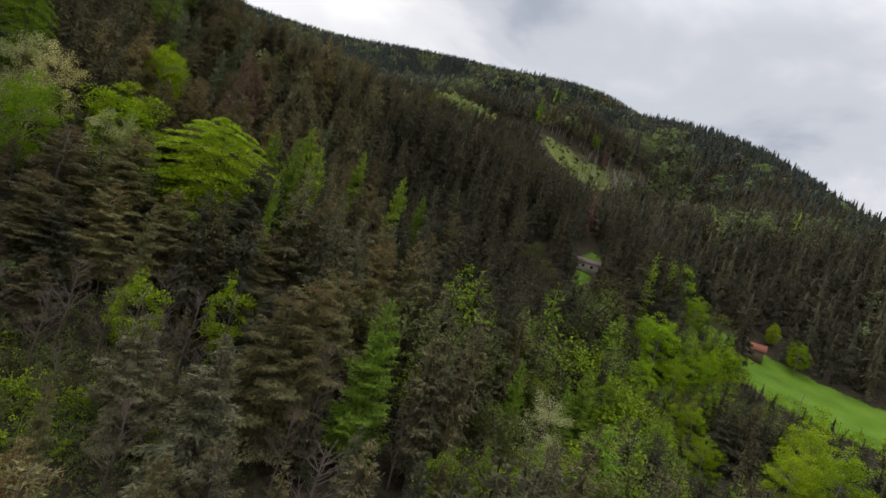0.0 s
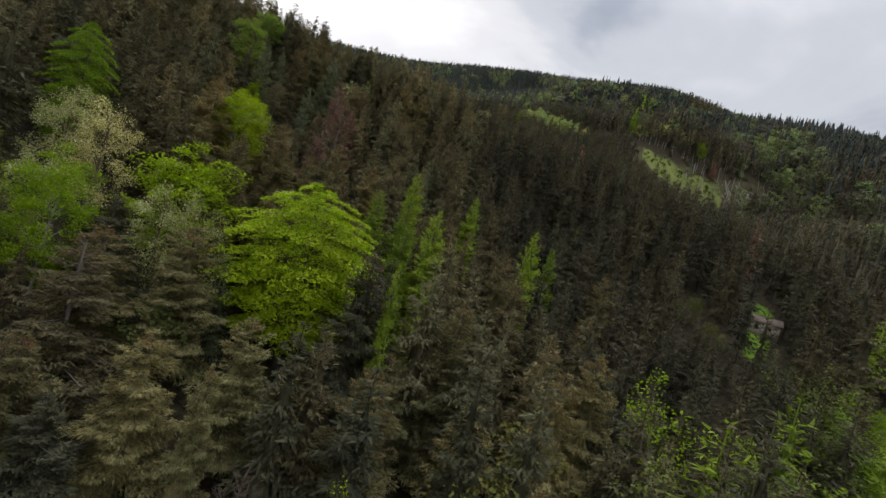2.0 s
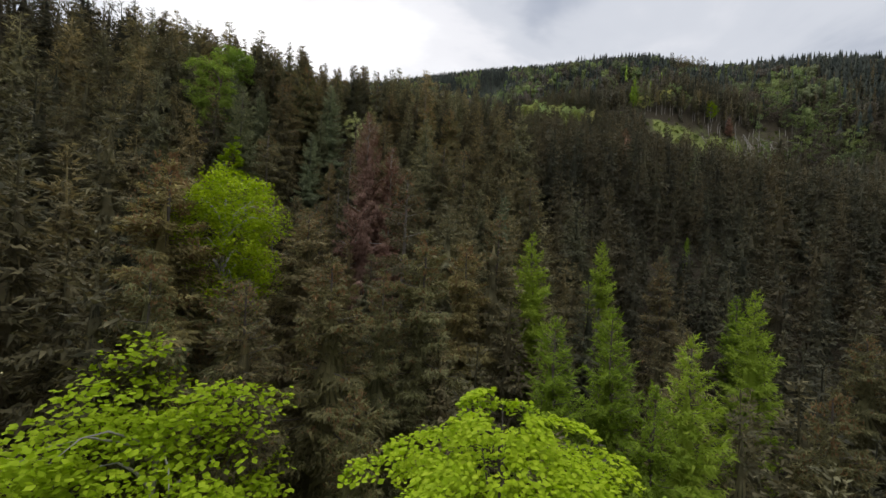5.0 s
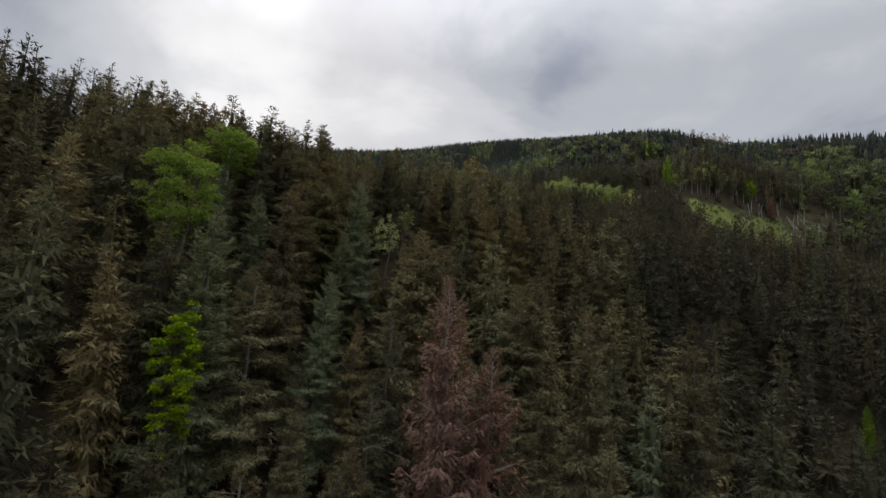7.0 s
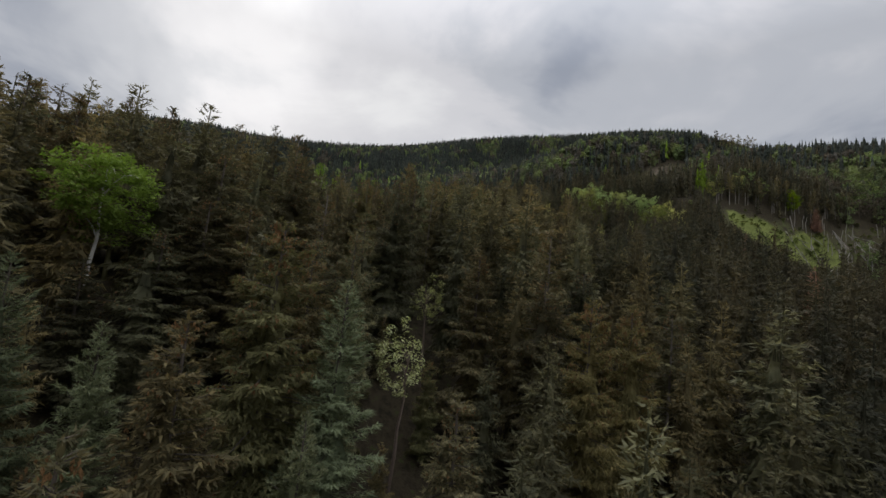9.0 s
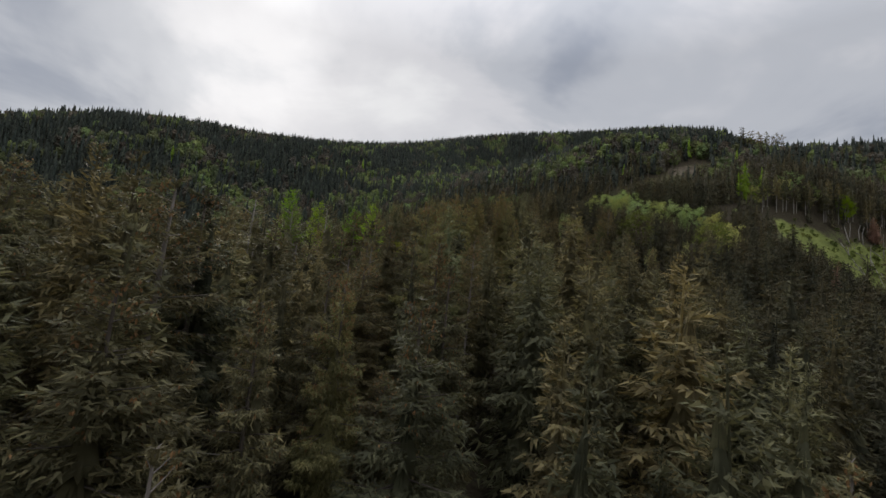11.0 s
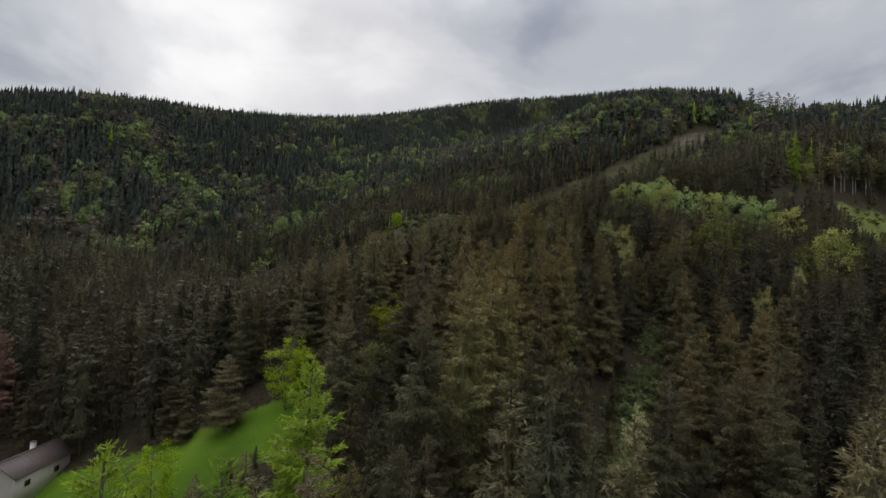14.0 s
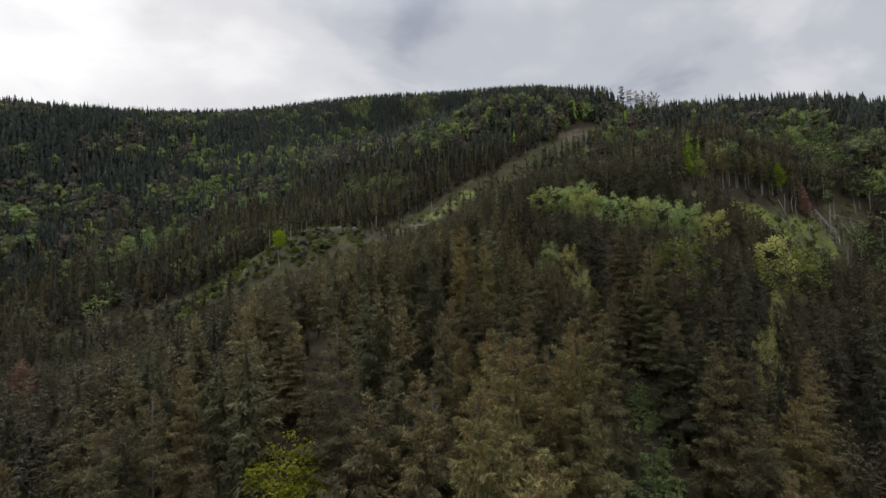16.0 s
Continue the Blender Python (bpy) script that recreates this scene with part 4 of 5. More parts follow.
    plant_kind(bare, 14, [(-36, 38, -12), (-40, 41, -11), (-9, 42, -18), (-20, 45, -16), (-31, 33, -15), (2, 50, -18), (-34, 44, -11), (-26, 41, -15), (-16, 40, -17), (-13, 47, -15), (-44, 36, -11), (-24, 49, -12), (-29.4, 52.6, -10.8), (-7.9, 46.5, -12), (-4, 33, -16), (-19, 33, -17), (-33, 40.5, -13.5), (-30, 44.5, -13), (-37, 35, -14), (-25, 45, -14), (-21.5, 41, -16), (-28, 37, -16.5)], 1.6)
    # bare-trunked spruces along the edges of the felled ground
    trunk, crown, _ = conifer(25, 24, 3.0, 14, 5, 500, 1.1, 0.45, 0.5, 0.6, 0.7, 5, 0.1, slim=0.2)
    pole = tree_thing("edge_spruce", "spruce with a long bare grey trunk and short crown", "tree", [("trunk", trunk, PALE_BARK, ""), ("crown", crown, SPRUCE, "")], "spruces at the forest edge")
    g = np.random.default_rng(8)
    for line, side, n in ((FELLED[0][0], 20.5, 34), (FELLED[1][0], 14, 26)):
        for k in range(n):
            t = (k + g.uniform(0.1, 0.9)) / n * (len(line) - 1)
            a, b = np.array(line[int(t)]), np.array(line[int(t) + 1])
            p = a + (b - a) * (t % 1)
            off = np.array([-(b - a)[1], (b - a)[0]]) / np.linalg.norm(b - a) * (side + g.uniform(-2, 5))
            if p[0] < -185:
                continue
            m = stand(*(p + off), h=g.uniform(20, 27), size=24, turn=g.uniform(0, 6.283))
            plant(pole, m)
            CLEAR.append((*(p + off), 2.6))
    # thin pines in the gap of the skyline
    trunk, crown, _ = conifer(26, 22, 2.3, 10, 5, 220, 1.1, 0.5, 0.1, 0.2, 0.35, 0, 0.35, slim=0.2)
    pine = tree_thing("thin_pine", "thin pine with bare stem against the sky", "tree", [("trunk", trunk, BARK, ""), ("crown", crown, SPRUCE, "")], "pines on the crest")
    for k in range(11):
        x, y = 172 + k * 4.6 + g.uniform(-1.5, 1.5), 757 + g.uniform(-4, 4)
        plant(pine, stand(x, y, top=329 - 0.2 * (x - 172) + g.uniform(-5, 2), size=22, turn=g.uniform(0, 6.283)))
        CLEAR.append((x, y, 7.0))


single_trees()
CLEAR += [(113, 154, 7.0), (108, 147, 6.0)]  # the barn stands free
for gx, gy in ((-78, 272), (-74, 288), (-69, 299), (-63, 311), (-189, 253)):  # the gully and the meadow lie open
    NOTED.append((gx, gy, float(height(gx, gy)) + 1.5))



# ---- the forest: single trees near the way, the rest joined by kind ----
def forest_places():
    """Places, heights and kinds of the forest's trees, from a jittered lattice."""
    g = np.random.default_rng(11)
    out = []
    for step, near, far in ((6.0, 0, 150), (6.6, 150, 420), (7.4, 420, 2000)):
        xs, ys = np.arange(-1050, 750, step), np.arange(-12, 1480, step)
        gx, gy = np.meshgrid(xs, ys)
        x = (gx + g.uniform(-0.42, 0.42, gx.shape) * step).ravel()
        y = (gy + g.uniform(-0.42, 0.42, gy.shape) * step).ravel()
        d = to_line(x, y, FLIGHT + [(-95, 330)])
        west = np.interp(y, (0, 110, 215, 265, 400, 460, 560, 720, 860, 1010, 1260, 1460), (-60, -180, -190, -300, -370, -690, -870, -830, -750, -620, -490, -230))
        east = np.interp(y, (0, 60, 160, 310, 460, 610, 710, 860, 960, 1240, 1300, 1370, 1460), (30, 120, 220, 370, 480, 570, 380, 180, -110, -60, 60, 560, 330))
        ok = (d >= near) & (d < far) & (x > west) & (x < east)
        ok &= openness(x, y, MEADOWS) < 0.3
        ok &= (openness(x, y, FELLED) < 0.3) | (g.uniform(size=x.shape) < 0.025)
        out.append(np.stack([x[ok], y[ok], d[ok]], 1))
    # a second, denser growth of young trees at the foot of the slope
    gx, gy = np.meshgrid(np.arange(4, 112, 4.2), np.arange(44, 142, 4.2))
    x, y = (gx + g.uniform(-1.8, 1.8, gx.shape)).ravel(), (gy + g.uniform(-1.8, 1.8, gy.shape)).ravel()
    ok = (to_line(x, y, [(24, 58), (48, 88), (78, 114)]) < 24) & (openness(x, y, MEADOWS) < 0.2)
    out.append(np.stack([x, y, to_line(x, y, FLIGHT)], 1)[ok])
    # the forest goes on to the sides and behind the start
    gx, gy = np.meshgrid(np.arange(-340, 260, 8.0), np.arange(-150, 215, 8.0))
    x, y = (gx + g.uniform(-3.2, 3.2, gx.shape)).ravel(), (gy + g.uniform(-3.2, 3.2, gy.shape)).ravel()
    west, east = np.interp(y, (0, 110, 215), (-60, -180, -190)), np.interp(y, (0, 60), (30, 120))
    ok = (y < -14) | (x < west - 4) | ((x > east + 4) & (y < 60))
    ok &= (x > west - 140) & (openness(x, y, MEADOWS) < 0.2)
    out.append(np.stack([x, y, np.maximum(to_line(x, y, FLIGHT), 130)], 1)[ok])
    p = np.concatenate(out)
    x, y, d = p.T
    for cx, cy, r in CLEAR:
        keep = np.hypot(x - cx, y - cy) > r
        x, y, d = x[keep], y[keep], d[keep]
    z = height(x, y)
    h = np.clip(g.normal(21.5, 3.2, len(x)), 10, 28)
    h = np.where(d > 420, 25.5 + (h - 21.5) * 0.95, h)
    # at the foot of the slope growth is lower, so that the meadow, the barn and the hut are seen over it
    reach, bearing = np.hypot(x, y), np.degrees(np.arctan2(x, y))
    foot = (bearing > 35.5) & (bearing < 60) & (reach < 165)
    h = np.where(foot, np.minimum(h, np.maximum(-0.095 * reach - z - 1.0, 5.5)), h)
    h = np.where((bearing > 17.0) & (bearing < 19.0) & (reach > 60) & (reach < 160), np.minimum(h, np.maximum(0.028 * reach - z, 5.5)), h)
    # the stand on the shoulder is younger
    h = np.where(np.hypot(x + 108, y - 164) < 38, np.clip(h, 20.5, 23.0), h)
    # low growth below the cabin's meadow and below the upper clearing
    for ex, ey, ez, lo, hi, far, slopes in ((-98, 200, 88, -54, -27, 92, (0.47, 0.44, 0.35)),):
        away, side = np.hypot(x - ex, y - ey), np.degrees(np.arctan2(x - ex, y - ey))
        line = ez - np.interp(side, (lo, 0.5 * (lo + hi), hi), slopes) * away
        h = np.where((side > lo) & (side < hi) & (away < far), np.minimum(h, line - z), h)
    h = np.where((to_line(x, y, [(66, 432), (110, 440), (150, 450)]) < 18), np.minimum(h, 14.0), h)
    away, side = np.hypot(x + 67.5, y - 113.7), np.degrees(np.arctan2(x + 67.5, y - 113.7))
    line = 47.4 + away * np.interp(side, (21.0, 21.9, 24.8, 27.4, 30.0, 31.0), (0.3, 0.23, 0.186, 0.155, 0.131, 0.13))
    h = np.where((side > 21) & (side < 31) & (away > 200) & (away < np.interp(side, (21.9, 30), (365, 400))), np.minimum(h, np.maximum(line - z, 6.0)), h)
    # the near crest stays below the felled band and the upper clearing
    away, side = np.hypot(x + 107, y - 233), np.degrees(np.arctan2(x + 107, y - 233))
    line = 102 + away * np.interp(side, (-39.3, -34.2, -28.7, -24.6, -18.8, -13.1, -6.3, -0.6, 5.3, 12.0, 21.3, 24.8, 27, 36, 38.5, 42.7, 45.3, 50.2), (-0.135, -0.117, -0.092, -0.062, -0.018, 0.012, 0.065, 0.088, 0.122, 0.19, 0.253, 0.284, 2, 2, 0.13, 0.07, 0.032, -0.014))
    edge = np.interp(side, (-39.3, -24.6, -15.7, 5.3, 24.8, 38.5, 50.2), (255, 265, 250, 345, 480, 280, 330))
    h = np.where((side > -41) & (side < 52) & (away > 60) & (away < edge), np.minimum(h, np.maximum(line - z, 7.0)), h)
    # the knob on the crest carries tall trees and falls off to a gap
    h = np.where(np.hypot(x - 142, y - 772) < 42, 29.0, h)
    h = np.where((x > 164) & (x < 228) & (y > 738) & (y < 900), 0.0, h)
    # trees of note stand clear of the younger growth below them
    for cx, cy, cz in NOTED:
        eyes = [(ex, ey, ez) for (ex, ey), ez in zip(FLIGHT, FLIGHT_Z) if cy > ey + 10]
        for ex, ey, ez in eyes[:1] if cx > 8 and cy < 200 else eyes[-2:]:
            ux, uy, far = cx - ex, cy - ey, math.hypot(cx - ex, cy - ey)
            along = ((x - ex) * ux + (y - ey) * uy) / far
            side = np.abs((x - ex) * uy - (y - ey) * ux) / far
            near = (along > max(far - (90 if cx > 8 else 60), 4)) & (along < far - 1) & (side < 5.0)
            h = np.where(near & (h > 7), np.minimum(h, np.maximum(7.0, ez + (cz - ez) * along / far + 0.7 * np.maximum(side - 2.0, 0) - z)), h)
    h = np.minimum(h, headroom(x, y) - z)
    ok = h > 5
    return x[ok], y[ok], z[ok], h[ok], d[ok]


def smooth_noise(x, y, scale, seed):
    return np.array([noise.noise((a * scale, b * scale, seed)) for a, b in zip(x, y)])


def scatter(name, label, category, models, x, y, z, h, mats, seed):
    """Many trees of one kind in one mesh. models: crowns as (verts, quads, height)."""
    g = np.random.default_rng(seed)
    pick = g.integers(0, len(models), len(x))
    verts, quads, tones, n = [], [], [], 0
    for i, (v, q, tall) in enumerate(models):
        k = np.nonzero(pick == i)[0]
        if not len(k):
            continue
        t = g.uniform(0, 6.283, len(k))
        s = h[k] / tall
        w = s * g.uniform(0.8, 1.25, len(k))
        c, sn = np.cos(t) * w, np.sin(t) * w
        lean = g.normal(0, 0.02, (len(k), 2))
        vx = v[None, :, 0] * c[:, None] - v[None, :, 1] * sn[:, None] + x[k, None] + lean[:, :1] * v[None, :, 2]
        vy = v[None, :, 0] * sn[:, None] + v[None, :, 1] * c[:, None] + y[k, None] + lean[:, 1:] * v[None, :, 2]
        vz = v[None, :, 2] * s[:, None] + z[k, None] - 0.2
        verts.append(np.stack([vx, vy, vz], -1).reshape(-1, 3))
        quads.append((q[None] + (np.arange(len(k)) * len(v))[:, None, None] + n).reshape(-1, 3))
        tones.append(np.repeat(g.uniform(0, 1, len(k)), len(v)))
        n += len(k) * len(v)
    if not verts:
        return None
    me = mesh_of(name, np.concatenate(verts), [np.concatenate(quads)], mats)
    me.attributes.new("tree_tone", "FLOAT", "POINT").data.foreach_set("value", np.concatenate(tones).astype(np.float32))
    return tagged(new(name, me), label, category, kind="stuff")


def build_forest():
    x, y, z, h, d = forest_places()
    g = np.random.default_rng(5)
    patch = smooth_noise(x, y, 0.012, 2.0) + 0.5 * smooth_noise(x, y, 0.035, 7.0)
    roll = g.uniform(size=len(x))
    kind = np.zeros(len(x), int)  # 0 spruce, 1 larch, 2 broadleaf, 3 dull broadleaf, 4 dead, 5 blue spruce, 6 leafless broadleaf
    far = d > 230
    green = np.where(far, 0.10 + 1.15 * patch, 0.0)
    # groves of broadleaf trees on the far slopes
    for cx, cy, r in ((-57, 765, 40), (-17, 757, 30), (31, 782, 38), (69, 746, 30), (110, 752, 26), (-254, 881, 70), (-254, 714, 36), (-332, 741, 42), (-472, 664, 44), (-450, 613, 36), (60, 466, 12), (86, 485, 12), (-200, 800, 40)):
        green = np.maximum(green, 0.8 * np.exp(-np.hypot(x - cx, y - cy) ** 2 / (r * r)))
    # young larches and broadleaves stand along the foot of the slope by the lower meadow
    low = np.exp(-(to_line(x, y, [(24, 58), (48, 88), (78, 114)]) / 20) ** 2)
    green = np.maximum(green, 0.75 * low)
    kind[roll < green] = 1
    second = g.uniform(size=len(x))
    brown = np.where(far, 0.34 + 0.9 * smooth_noise(x, y, 0.02, 4.0), 0.0)
    kind[(kind == 1) & (second < brown)] = 6
    kind[(kind == 1) & (second < np.where(far, 0.66, 0.5))] = 3
    kind[(kind == 1) & (second < np.where(far, 0.99, 0.72))] = 2
    kind[(kind == 0) & (second > 0.997) & (d > 70) & (d < 300)] = 4
    kind[(kind == 0) & (second < 0.004) & ~far] = 5
    h = np.where((kind == 2) | (kind == 3) | (kind == 6), h * 0.7, h)
    spruce = np.nonzero(kind == 0)[0]
    edge = np.minimum(to_line(x, y, MEADOWS[0][0]), to_line(x, y, FELLED[2][0]))
    single = spruce[np.argsort((d - 40 * (edge < 22))[spruce])[:SINGLE]]
    alone = np.zeros(len(x), bool)
    alone[single] = True
    for i in single:
        m = stand(x[i], y[i], h=h[i], size=25.0, turn=g.uniform(0, 6.283), girth=g.uniform(0.82, 1.2))
        pick = SPRUCES[g.integers(len(SPRUCES))]
        plant(GOLDEN if g.uniform() < (0.5 if (x[i] > -16 and y[i] < 125) or y[i] < 100 else 0.12) else pick, m)
    names = {0: ("spruce_forest", "dense dark spruce forest on the mountainside", SPRUCE), 1: ("larch_stand", "fresh green larches among the spruces", LARCH),
             2: ("broadleaf_stand", "bright green young broadleaf trees in the forest", MAPLE), 3: ("budding_stand", "dull green budding broadleaf trees in the forest", DULL),
             4: ("dead_spruce_stand", "rust-brown dead spruces in the forest", DEAD), 5: ("pale_spruce_stand", "grey-green silvery spruces in the forest", SPRUCE_BLUE),
             6: ("leafless_stand", "grey-brown budding broadleaf trees in the far forest", BUDS)}
    d = np.where(d > 300, d + g.normal(0, 45, len(d)), d)
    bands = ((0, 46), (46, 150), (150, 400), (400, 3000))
    for k, (name, label, mat) in names.items():
        for b, (lo, hi) in enumerate(bands):
            i = np.nonzero((kind == k) & ~alone & (d >= lo) & (d < hi))[0]
            if not len(i):
                continue
            models = []
            for seed in range(4):
                if k in (2, 3, 6) and b > 2:
                    models.append((*lumps(seed + 40 * k, 15, 4.3 + 0.5 * seed, 0.1, 8, 22, 1.6), 14.0))
                elif k in (2, 3, 6):
                    c, l, s = ((60, 40, 0.32), (60, 40, 0.36), (22, 14, 1.0))[b]
                    stem, wood, leaves = broadleaf(seed + 40 * k, 16, 4.4 + 0.6 * seed, 0.18, c, l, s, 0.25, 4)
                    models.append((*join([leaves, stem, *wood]), 14.0))
                else:
                    reach = (3.4, 3.3, 3.3, 3.7)[b] + (0.3 if k == 1 else 0.0) + 0.25 * (seed - 1.5)
                    count, size = ((2800, 0.7), (1300, 0.82), (210, 1.5), (28, 2.2))[b]
                    trunk, crown, _ = conifer(seed + 70 + 9 * b, 25, reach, (24, 20, 14, 10)[b], (6, 6, 5, 4)[b], count, size, (0.2, 0.2, 0.12, 0.05)[b], 0.5, 0.6, (0.64, 0.68, 0.76, 0.85)[b], (13, 11, 0, 0)[b], wood=False, slim=(0.17, 0.17, 0.2, 0.2)[b])
                    if b > 1:
                        inside = join([crown, skirts(seed + 9 * b, 25, reach, (0, 0, 0.1, 0.03)[b], (0, 0, 8, 6)[b], (0, 0, 5, 5)[b], 0.86, (0, 0, 0.66, 0.92)[b], 0.45, 0.24)])
                    else:
                        inside = join([crown, trunk])
                    models.append((*inside, 25.0))
            # spruces get dimmer needle copies by distance, the farthest with haze in its colour
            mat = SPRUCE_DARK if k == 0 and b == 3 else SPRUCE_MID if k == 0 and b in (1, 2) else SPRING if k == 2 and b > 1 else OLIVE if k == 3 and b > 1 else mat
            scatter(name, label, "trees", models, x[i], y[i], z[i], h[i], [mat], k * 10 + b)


SINGLE = 200
build_forest()


# ---- houses ----
PLASTER = solid("plaster", (0.42, 0.38, 0.32), (0.60, 0.56, 0.50), 0.8, 0.9)
HUT_WALL = solid("old_hut_wall", (0.26, 0.23, 0.18), (0.42, 0.37, 0.30), 1.0)
SHEET_ROOF = solid("brown_sheet_roof", (0.10, 0.075, 0.068), (0.15, 0.115, 0.105), 0.6, 0.5, bump=0.1)
OLD_TILE = solid("old_roof_tiles", (0.13, 0.095, 0.075), (0.24, 0.18, 0.145), 1.0)
RED_TILE = solid("red_roof_tiles", (0.20, 0.065, 0.035), (0.32, 0.11, 0.06), 1.0)
TIMBER = solid("weathered_timber", (0.10, 0.065, 0.04), (0.20, 0.14, 0.09), 1.0, stretch=(1, 1, 5))
PANE = solid("dark_window", (0.01, 0.012, 0.014), (0.03, 0.034, 0.038), 1.0, 0.15, bump=0.0)
WHITE = solid("whitewash", (0.6, 0.58, 0.55), (0.78, 0.76, 0.72), 1.0)


def boxes(*sizes):
    """Boxes of (centre, size) as one bmesh's arrays."""
    v0 = np.array([(x, y, z) for z in (-0.5, 0.5) for y in (-0.5, 0.5) for x in (-0.5, 0.5)])
    q0 = np.array([(0, 2, 3, 1), (4, 5, 7, 6), (0, 1, 5, 4), (2, 6, 7, 3), (0, 4, 6, 2), (1, 3, 7, 5)])
    return join([(v0 * np.array(size) + np.array(centre), q0) for centre, size in sizes])


def house(name, label, x, y, turn, length, depth, eave, ridge, base, roof_mat, wall_mat, windows, chimney=None, overhang=0.5):
    """A small gabled house, its ridge along its own y, on sloping ground. Heights are over the sea of the plan."""
    ob = tagged(new(name), label, "house")
    ob.matrix_basis = Matrix.Translation((x, y, base)) @ Euler((0, 0, turn)).to_matrix().to_4x4()
    e, r, l, d = eave - base, ridge - base, length / 2, depth / 2
    for sx in (-1, 1):
        part("wall", boxes(((sx * (d - 0.15), 0, e / 2 - 0.5), (0.3, length, e + 1))), wall_mat, ob)
    for sy in (-1, 1):
        v = np.array([(-d + 0.3, sy * l, -1), (d - 0.3, sy * l, -1), (d - 0.3, sy * l, e), (0, sy * l, r - 0.15), (-d + 0.3, sy * l, e)])
        v = np.concatenate([v, v - [0, sy * 0.3, 0]])
        me = bpy.data.meshes.new("gable_wall")
        me.from_pydata(v.tolist(), [], [(0, 1, 2, 3, 4), (9, 8, 7, 6, 5), (0, 5, 6, 1), (1, 6, 7, 2), (2, 7, 8, 3), (3, 8, 9, 4), (4, 9, 5, 0)])
        me.materials.append(wall_mat)
        part("gable_wall", me, None, ob)
    rise = (r - e) / d
    for sx in (-1, 1):
        out, low = d + overhang, e - rise * overhang
        n = np.array([sx * rise, 0, 1]) / math.hypot(rise, 1) * 0.14
        a = np.array([(0, -l - overhang, r), (sx * out, -l - overhang, low), (sx * out, l + overhang, low), (0, l + overhang, r)])
        v = np.concatenate([a, a + n])
        q = np.array([(0, 1, 2, 3), (7, 6, 5, 4), (0, 4, 5, 1), (1, 5, 6, 2), (2, 6, 7, 3), (3, 7, 4, 0)])
        roof = part("roof", (v, q), roof_mat, ob)
        # standing seams down the slope
        for k in range(int(length / 0.9)):
            yk = -l + 0.45 + k * 0.9
            s = np.array([(sx * 0.05, yk, r), (sx * out, yk, low)]) + n
            part("seam", tube(s, [0.03, 0.03], 4), roof_mat, roof)
    part("ridge_cap", boxes(((0, 0, r + 0.12), (0.35, length + 2 * overhang, 0.08))), roof_mat, ob)
    for wall_x, wy, wz, w, h in windows:
        side = math.copysign(1, wall_x)
        win = part("window", boxes(((side * (d + 0.02), wy, wz), (0.08, w + 0.2, h + 0.2))), TIMBER, ob, "timber window frame")
        part("pane", boxes(((side * (d + 0.07), wy, wz), (0.04, w, h))), PANE, win)
    if chimney:
        cx, cy = chimney
        top = r - abs(cx) * rise + 1.3
        c = part("chimney", boxes(((cx, cy, top / 2 + 1.0), (0.6, 0.6, top - 2.0))), WHITE, ob, "whitewashed chimney")
        part("chimney_cap", boxes(((cx, cy, top + 0.14), (0.85, 0.85, 0.08)), ((cx - 0.25, cy, top + 0.04), (0.08, 0.5, 0.2)), ((cx + 0.25, cy, top + 0.04), (0.08, 0.5, 0.2))), OLD_TILE, c)
    return ob


house("cabin", "low plastered cabin, brown sheet roof, white chimney, on a meadow", -177.0, 264.4, 0.14, 10.4, 6.2, 52.6, 54.4, 48.6, SHEET_ROOF, PLASTER,
      [(3.1, -3.0, 2.2, 0.8, 0.8), (3.1, 2.4, 2.2, 0.8, 0.8)], (-0.7, 1.6))
house("farm_hut", "small stone hut with old tiled roof below the trees", 50.0, 154.0, 1.25, 7.4, 4.8, float(height(50, 154)) + 2.6, float(height(50, 154)) + 4.0, float(height(50, 154)) - 0.6, OLD_TILE, HUT_WALL,
      [(-2.3, -1.4, 1.9, 0.7, 0.7), (-2.3, 1.4, 1.9, 0.7, 0.7)])
house("barn", "barn with red tiled roof at the top of the meadow", 118.0, 162.0, 0.95, 9.0, 6.0, float(height(118, 162)) + 2.8, float(height(118, 162)) + 4.8, float(height(118, 162)) - 0.8, RED_TILE, TIMBER,
      [(-3.0, 0.0, 2.0, 1.2, 1.0)])


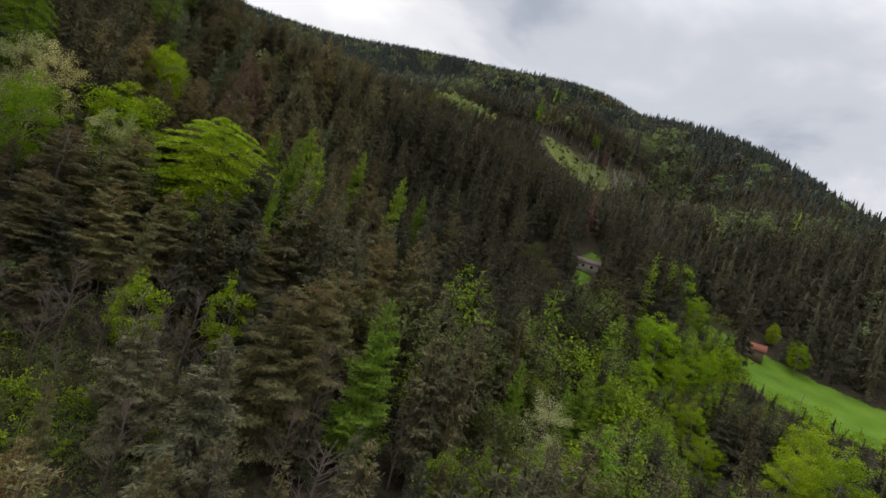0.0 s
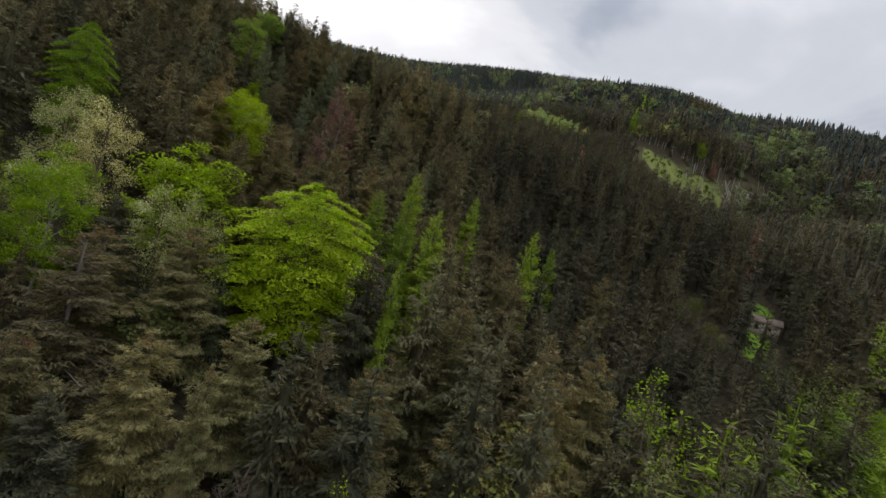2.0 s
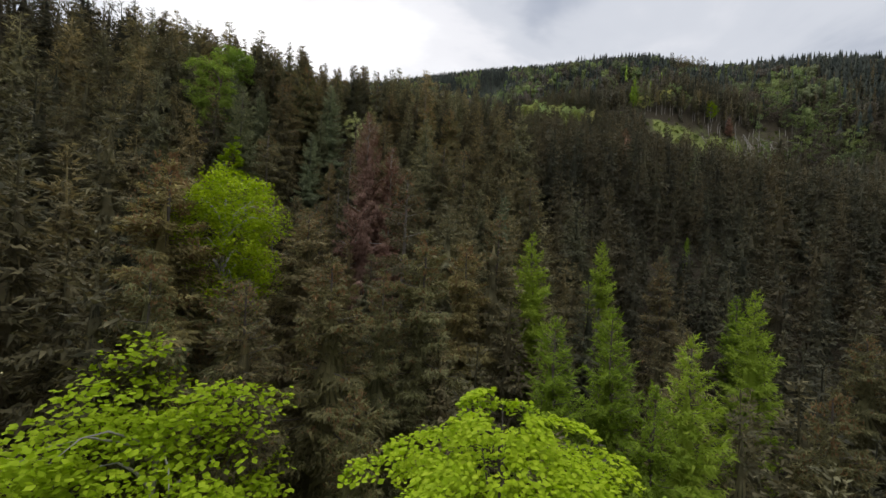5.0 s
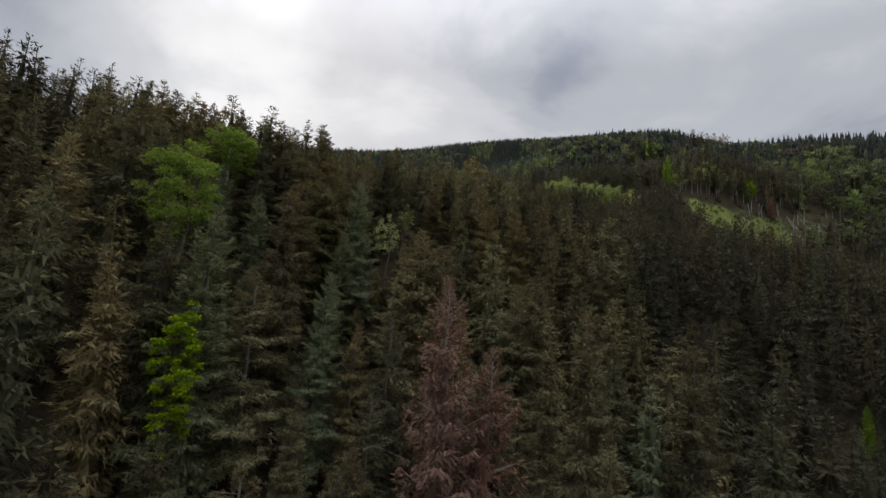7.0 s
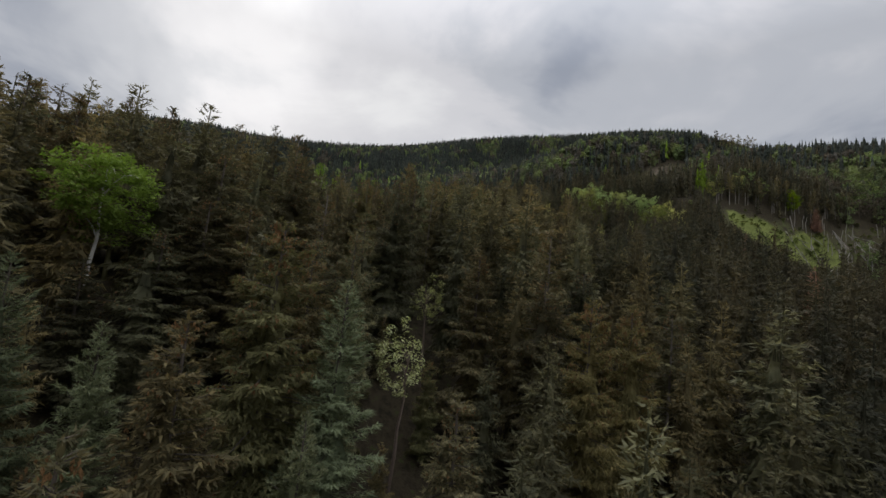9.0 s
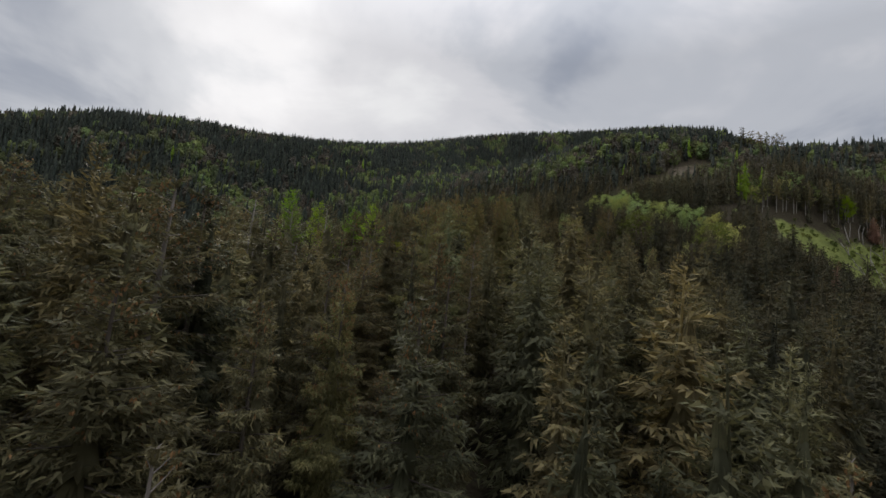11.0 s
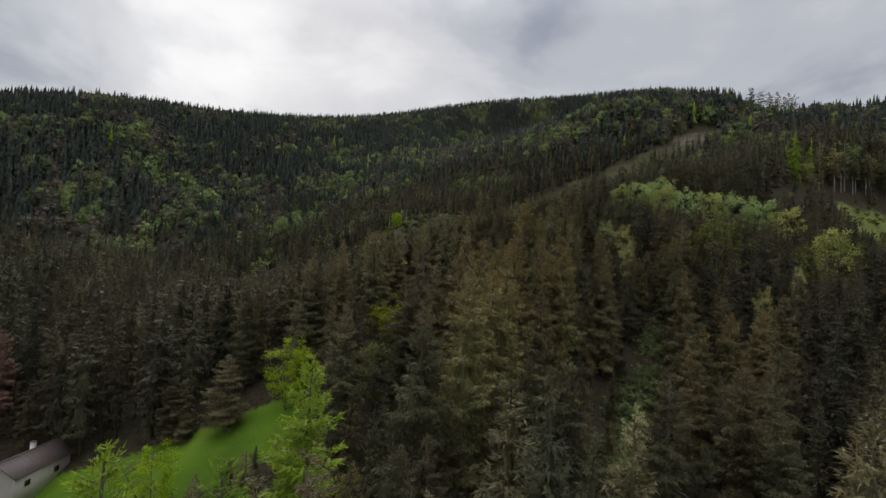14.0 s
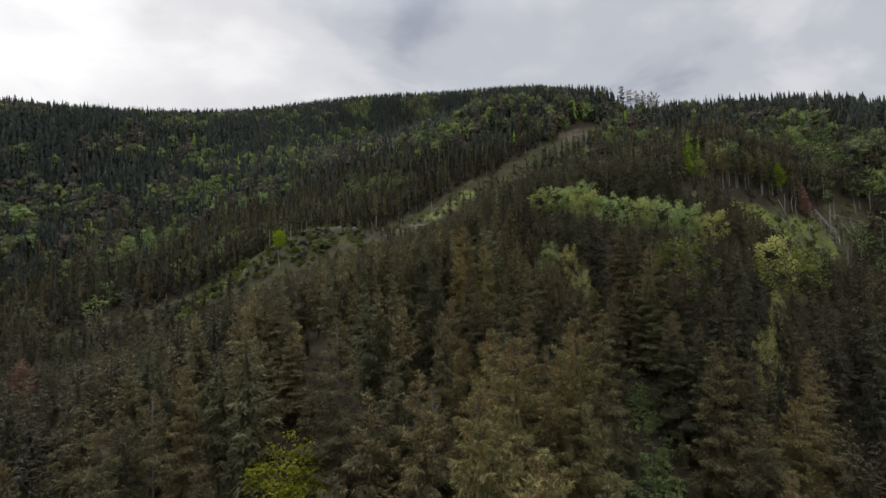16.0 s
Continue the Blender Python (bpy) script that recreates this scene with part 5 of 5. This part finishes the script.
# ---- felled timber, stumps, posts ----
def felled_timber():
    g = np.random.default_rng(17)
    for line, half, n, dead in ((((122, 470), (150, 480), (172, 484), (196, 486)), 10, 30, 52), (((-178, 494), (-112, 560), (-45, 628)), 13, 34, 17)):
        for _ in range(n):
            t = g.uniform(0, len(line) - 1.001)
            a, b = np.array(line[int(t)], float), np.array(line[int(t) + 1], float)
            p = a + (b - a) * (t % 1) + g.uniform(-half, half, 2)
            turn, long = g.normal(-0.5, 0.7), g.uniform(5, 13)
            s = np.linspace(-0.5, 0.5, 6) * long
            xs, ys = p[0] + s * math.cos(turn), p[1] + s * math.sin(turn)
            zs = height(xs, ys) + 0.28
            log = tube(np.stack([xs, ys, zs], 1), np.linspace(0.36, 0.16, 6) * g.uniform(0.6, 1.15), 7)
            tagged(new("log", mesh_of("log", log[0], [log[1]], [PALE_BARK])), "felled trunk with pale peeling bark lying on the slope", "log", "felled trunks")
        for _ in range(dead):
            t = g.uniform(0, len(line) - 1.001)
            a, b = np.array(line[int(t)], float), np.array(line[int(t) + 1], float)
            p = a + (b - a) * (t % 1) + g.uniform(-half, half, 2)
            z, h = float(height(*p)), g.uniform(4, 15) if g.uniform() < 0.65 else 0.9
            snag = tube([(p[0], p[1], z - 0.3), (p[0] + g.normal(0, 0.03) * h, p[1], z + h * 0.6), (p[0] + g.normal(0, 0.05) * h, p[1], z + h)], [0.28, 0.22, 0.12 if h > 1 else 0.24], 7)
            tall = h > 1
            tagged(new("snag" if tall else "stump", mesh_of("snag", snag[0], [snag[1]], [PALE_BARK])), "grey broken dead trunk standing on felled ground" if tall else "pale stump on felled ground", "dead trunk" if tall else "stump", "snags and stumps")


felled_timber()
px, py = 106.0, 121.0
post = tube([(px, py, float(height(px, py)) - 0.4), (px + 0.3, py, float(height(px, py)) + 7.5)], [0.14, 0.09], 8)
tagged(new("pole", mesh_of("pole", post[0], [post[1]], [PALE_BARK])), "thin pale pole standing on the green meadow", "pole")


# ---- undergrowth on the open slopes ----
def undergrowth(name, label, mat, line, half, n, lo, hi, leaf, seed):
    g = np.random.default_rng(seed)
    t = g.uniform(0, len(line) - 1.001, n)
    a, b = np.array(line, float)[t.astype(int)], np.array(line, float)[t.astype(int) + 1]
    p = a + (b - a) * (t % 1)[:, None] + g.normal(0, half * 0.55, (n, 2))
    models = []
    for s in range(4):
        stem, wood, leaves = broadleaf(seed * 10 + s, 3.0, 1.6, 0.05, 13, 22, leaf, 0.2, 2, 1)
        models.append((*join([leaves, stem, *wood]), 3.0))
    scatter(name, label, "bushes", models, p[:, 0], p[:, 1], height(p[:, 0], p[:, 1]), g.uniform(lo, hi, n), [mat], seed)


undergrowth("gully_scrub", "low green scrub in the gully between the spruces", SPRING, ((-79, 268), (-74, 288), (-64, 308), (-58, 324)), 3.6, 260, 0.8, 3.0, 0.3, 51)
undergrowth("hillside_scrub", "yellow-green scrub and brambles on the open slope", DULL, ((-50, 27), (-33, 38), (-16, 42)), 11, 520, 0.8, 3.6, 0.16, 52)
undergrowth("hazel_scrub", "bright green hazel shoots on the open slope", MAPLE, ((-44, 32), (-33, 37), (-26, 38)), 6, 50, 1.0, 3.2, 0.2, 53)
undergrowth("meadow_hedge", "green bushes along the meadow's edge", MAPLE, ((92, 148), (104, 128), (122, 104)), 5, 34, 3.0, 7.0, 0.22, 54)
undergrowth("clearing_scrub", "green scrub growing up on the felled ground", DULL, ((-236, 508), (-178, 500), (-112, 566), (-45, 634), (75, 698)), 17, 330, 0.7, 3.6, 0.42, 55)
undergrowth("upper_scrub", "green scrub and saplings on the upper felled ground", DULL, ((64, 446), (100, 462), (140, 477), (190, 494)), 10, 130, 0.8, 3.6, 0.5, 56)
undergrowth("spur_scrub", "dull green bushes and brambles on the felled spur", DULL, ((-232, 512), (-215, 502), (-166, 480), (-128, 484)), 20, 300, 0.8, 3.8, 0.5, 57)
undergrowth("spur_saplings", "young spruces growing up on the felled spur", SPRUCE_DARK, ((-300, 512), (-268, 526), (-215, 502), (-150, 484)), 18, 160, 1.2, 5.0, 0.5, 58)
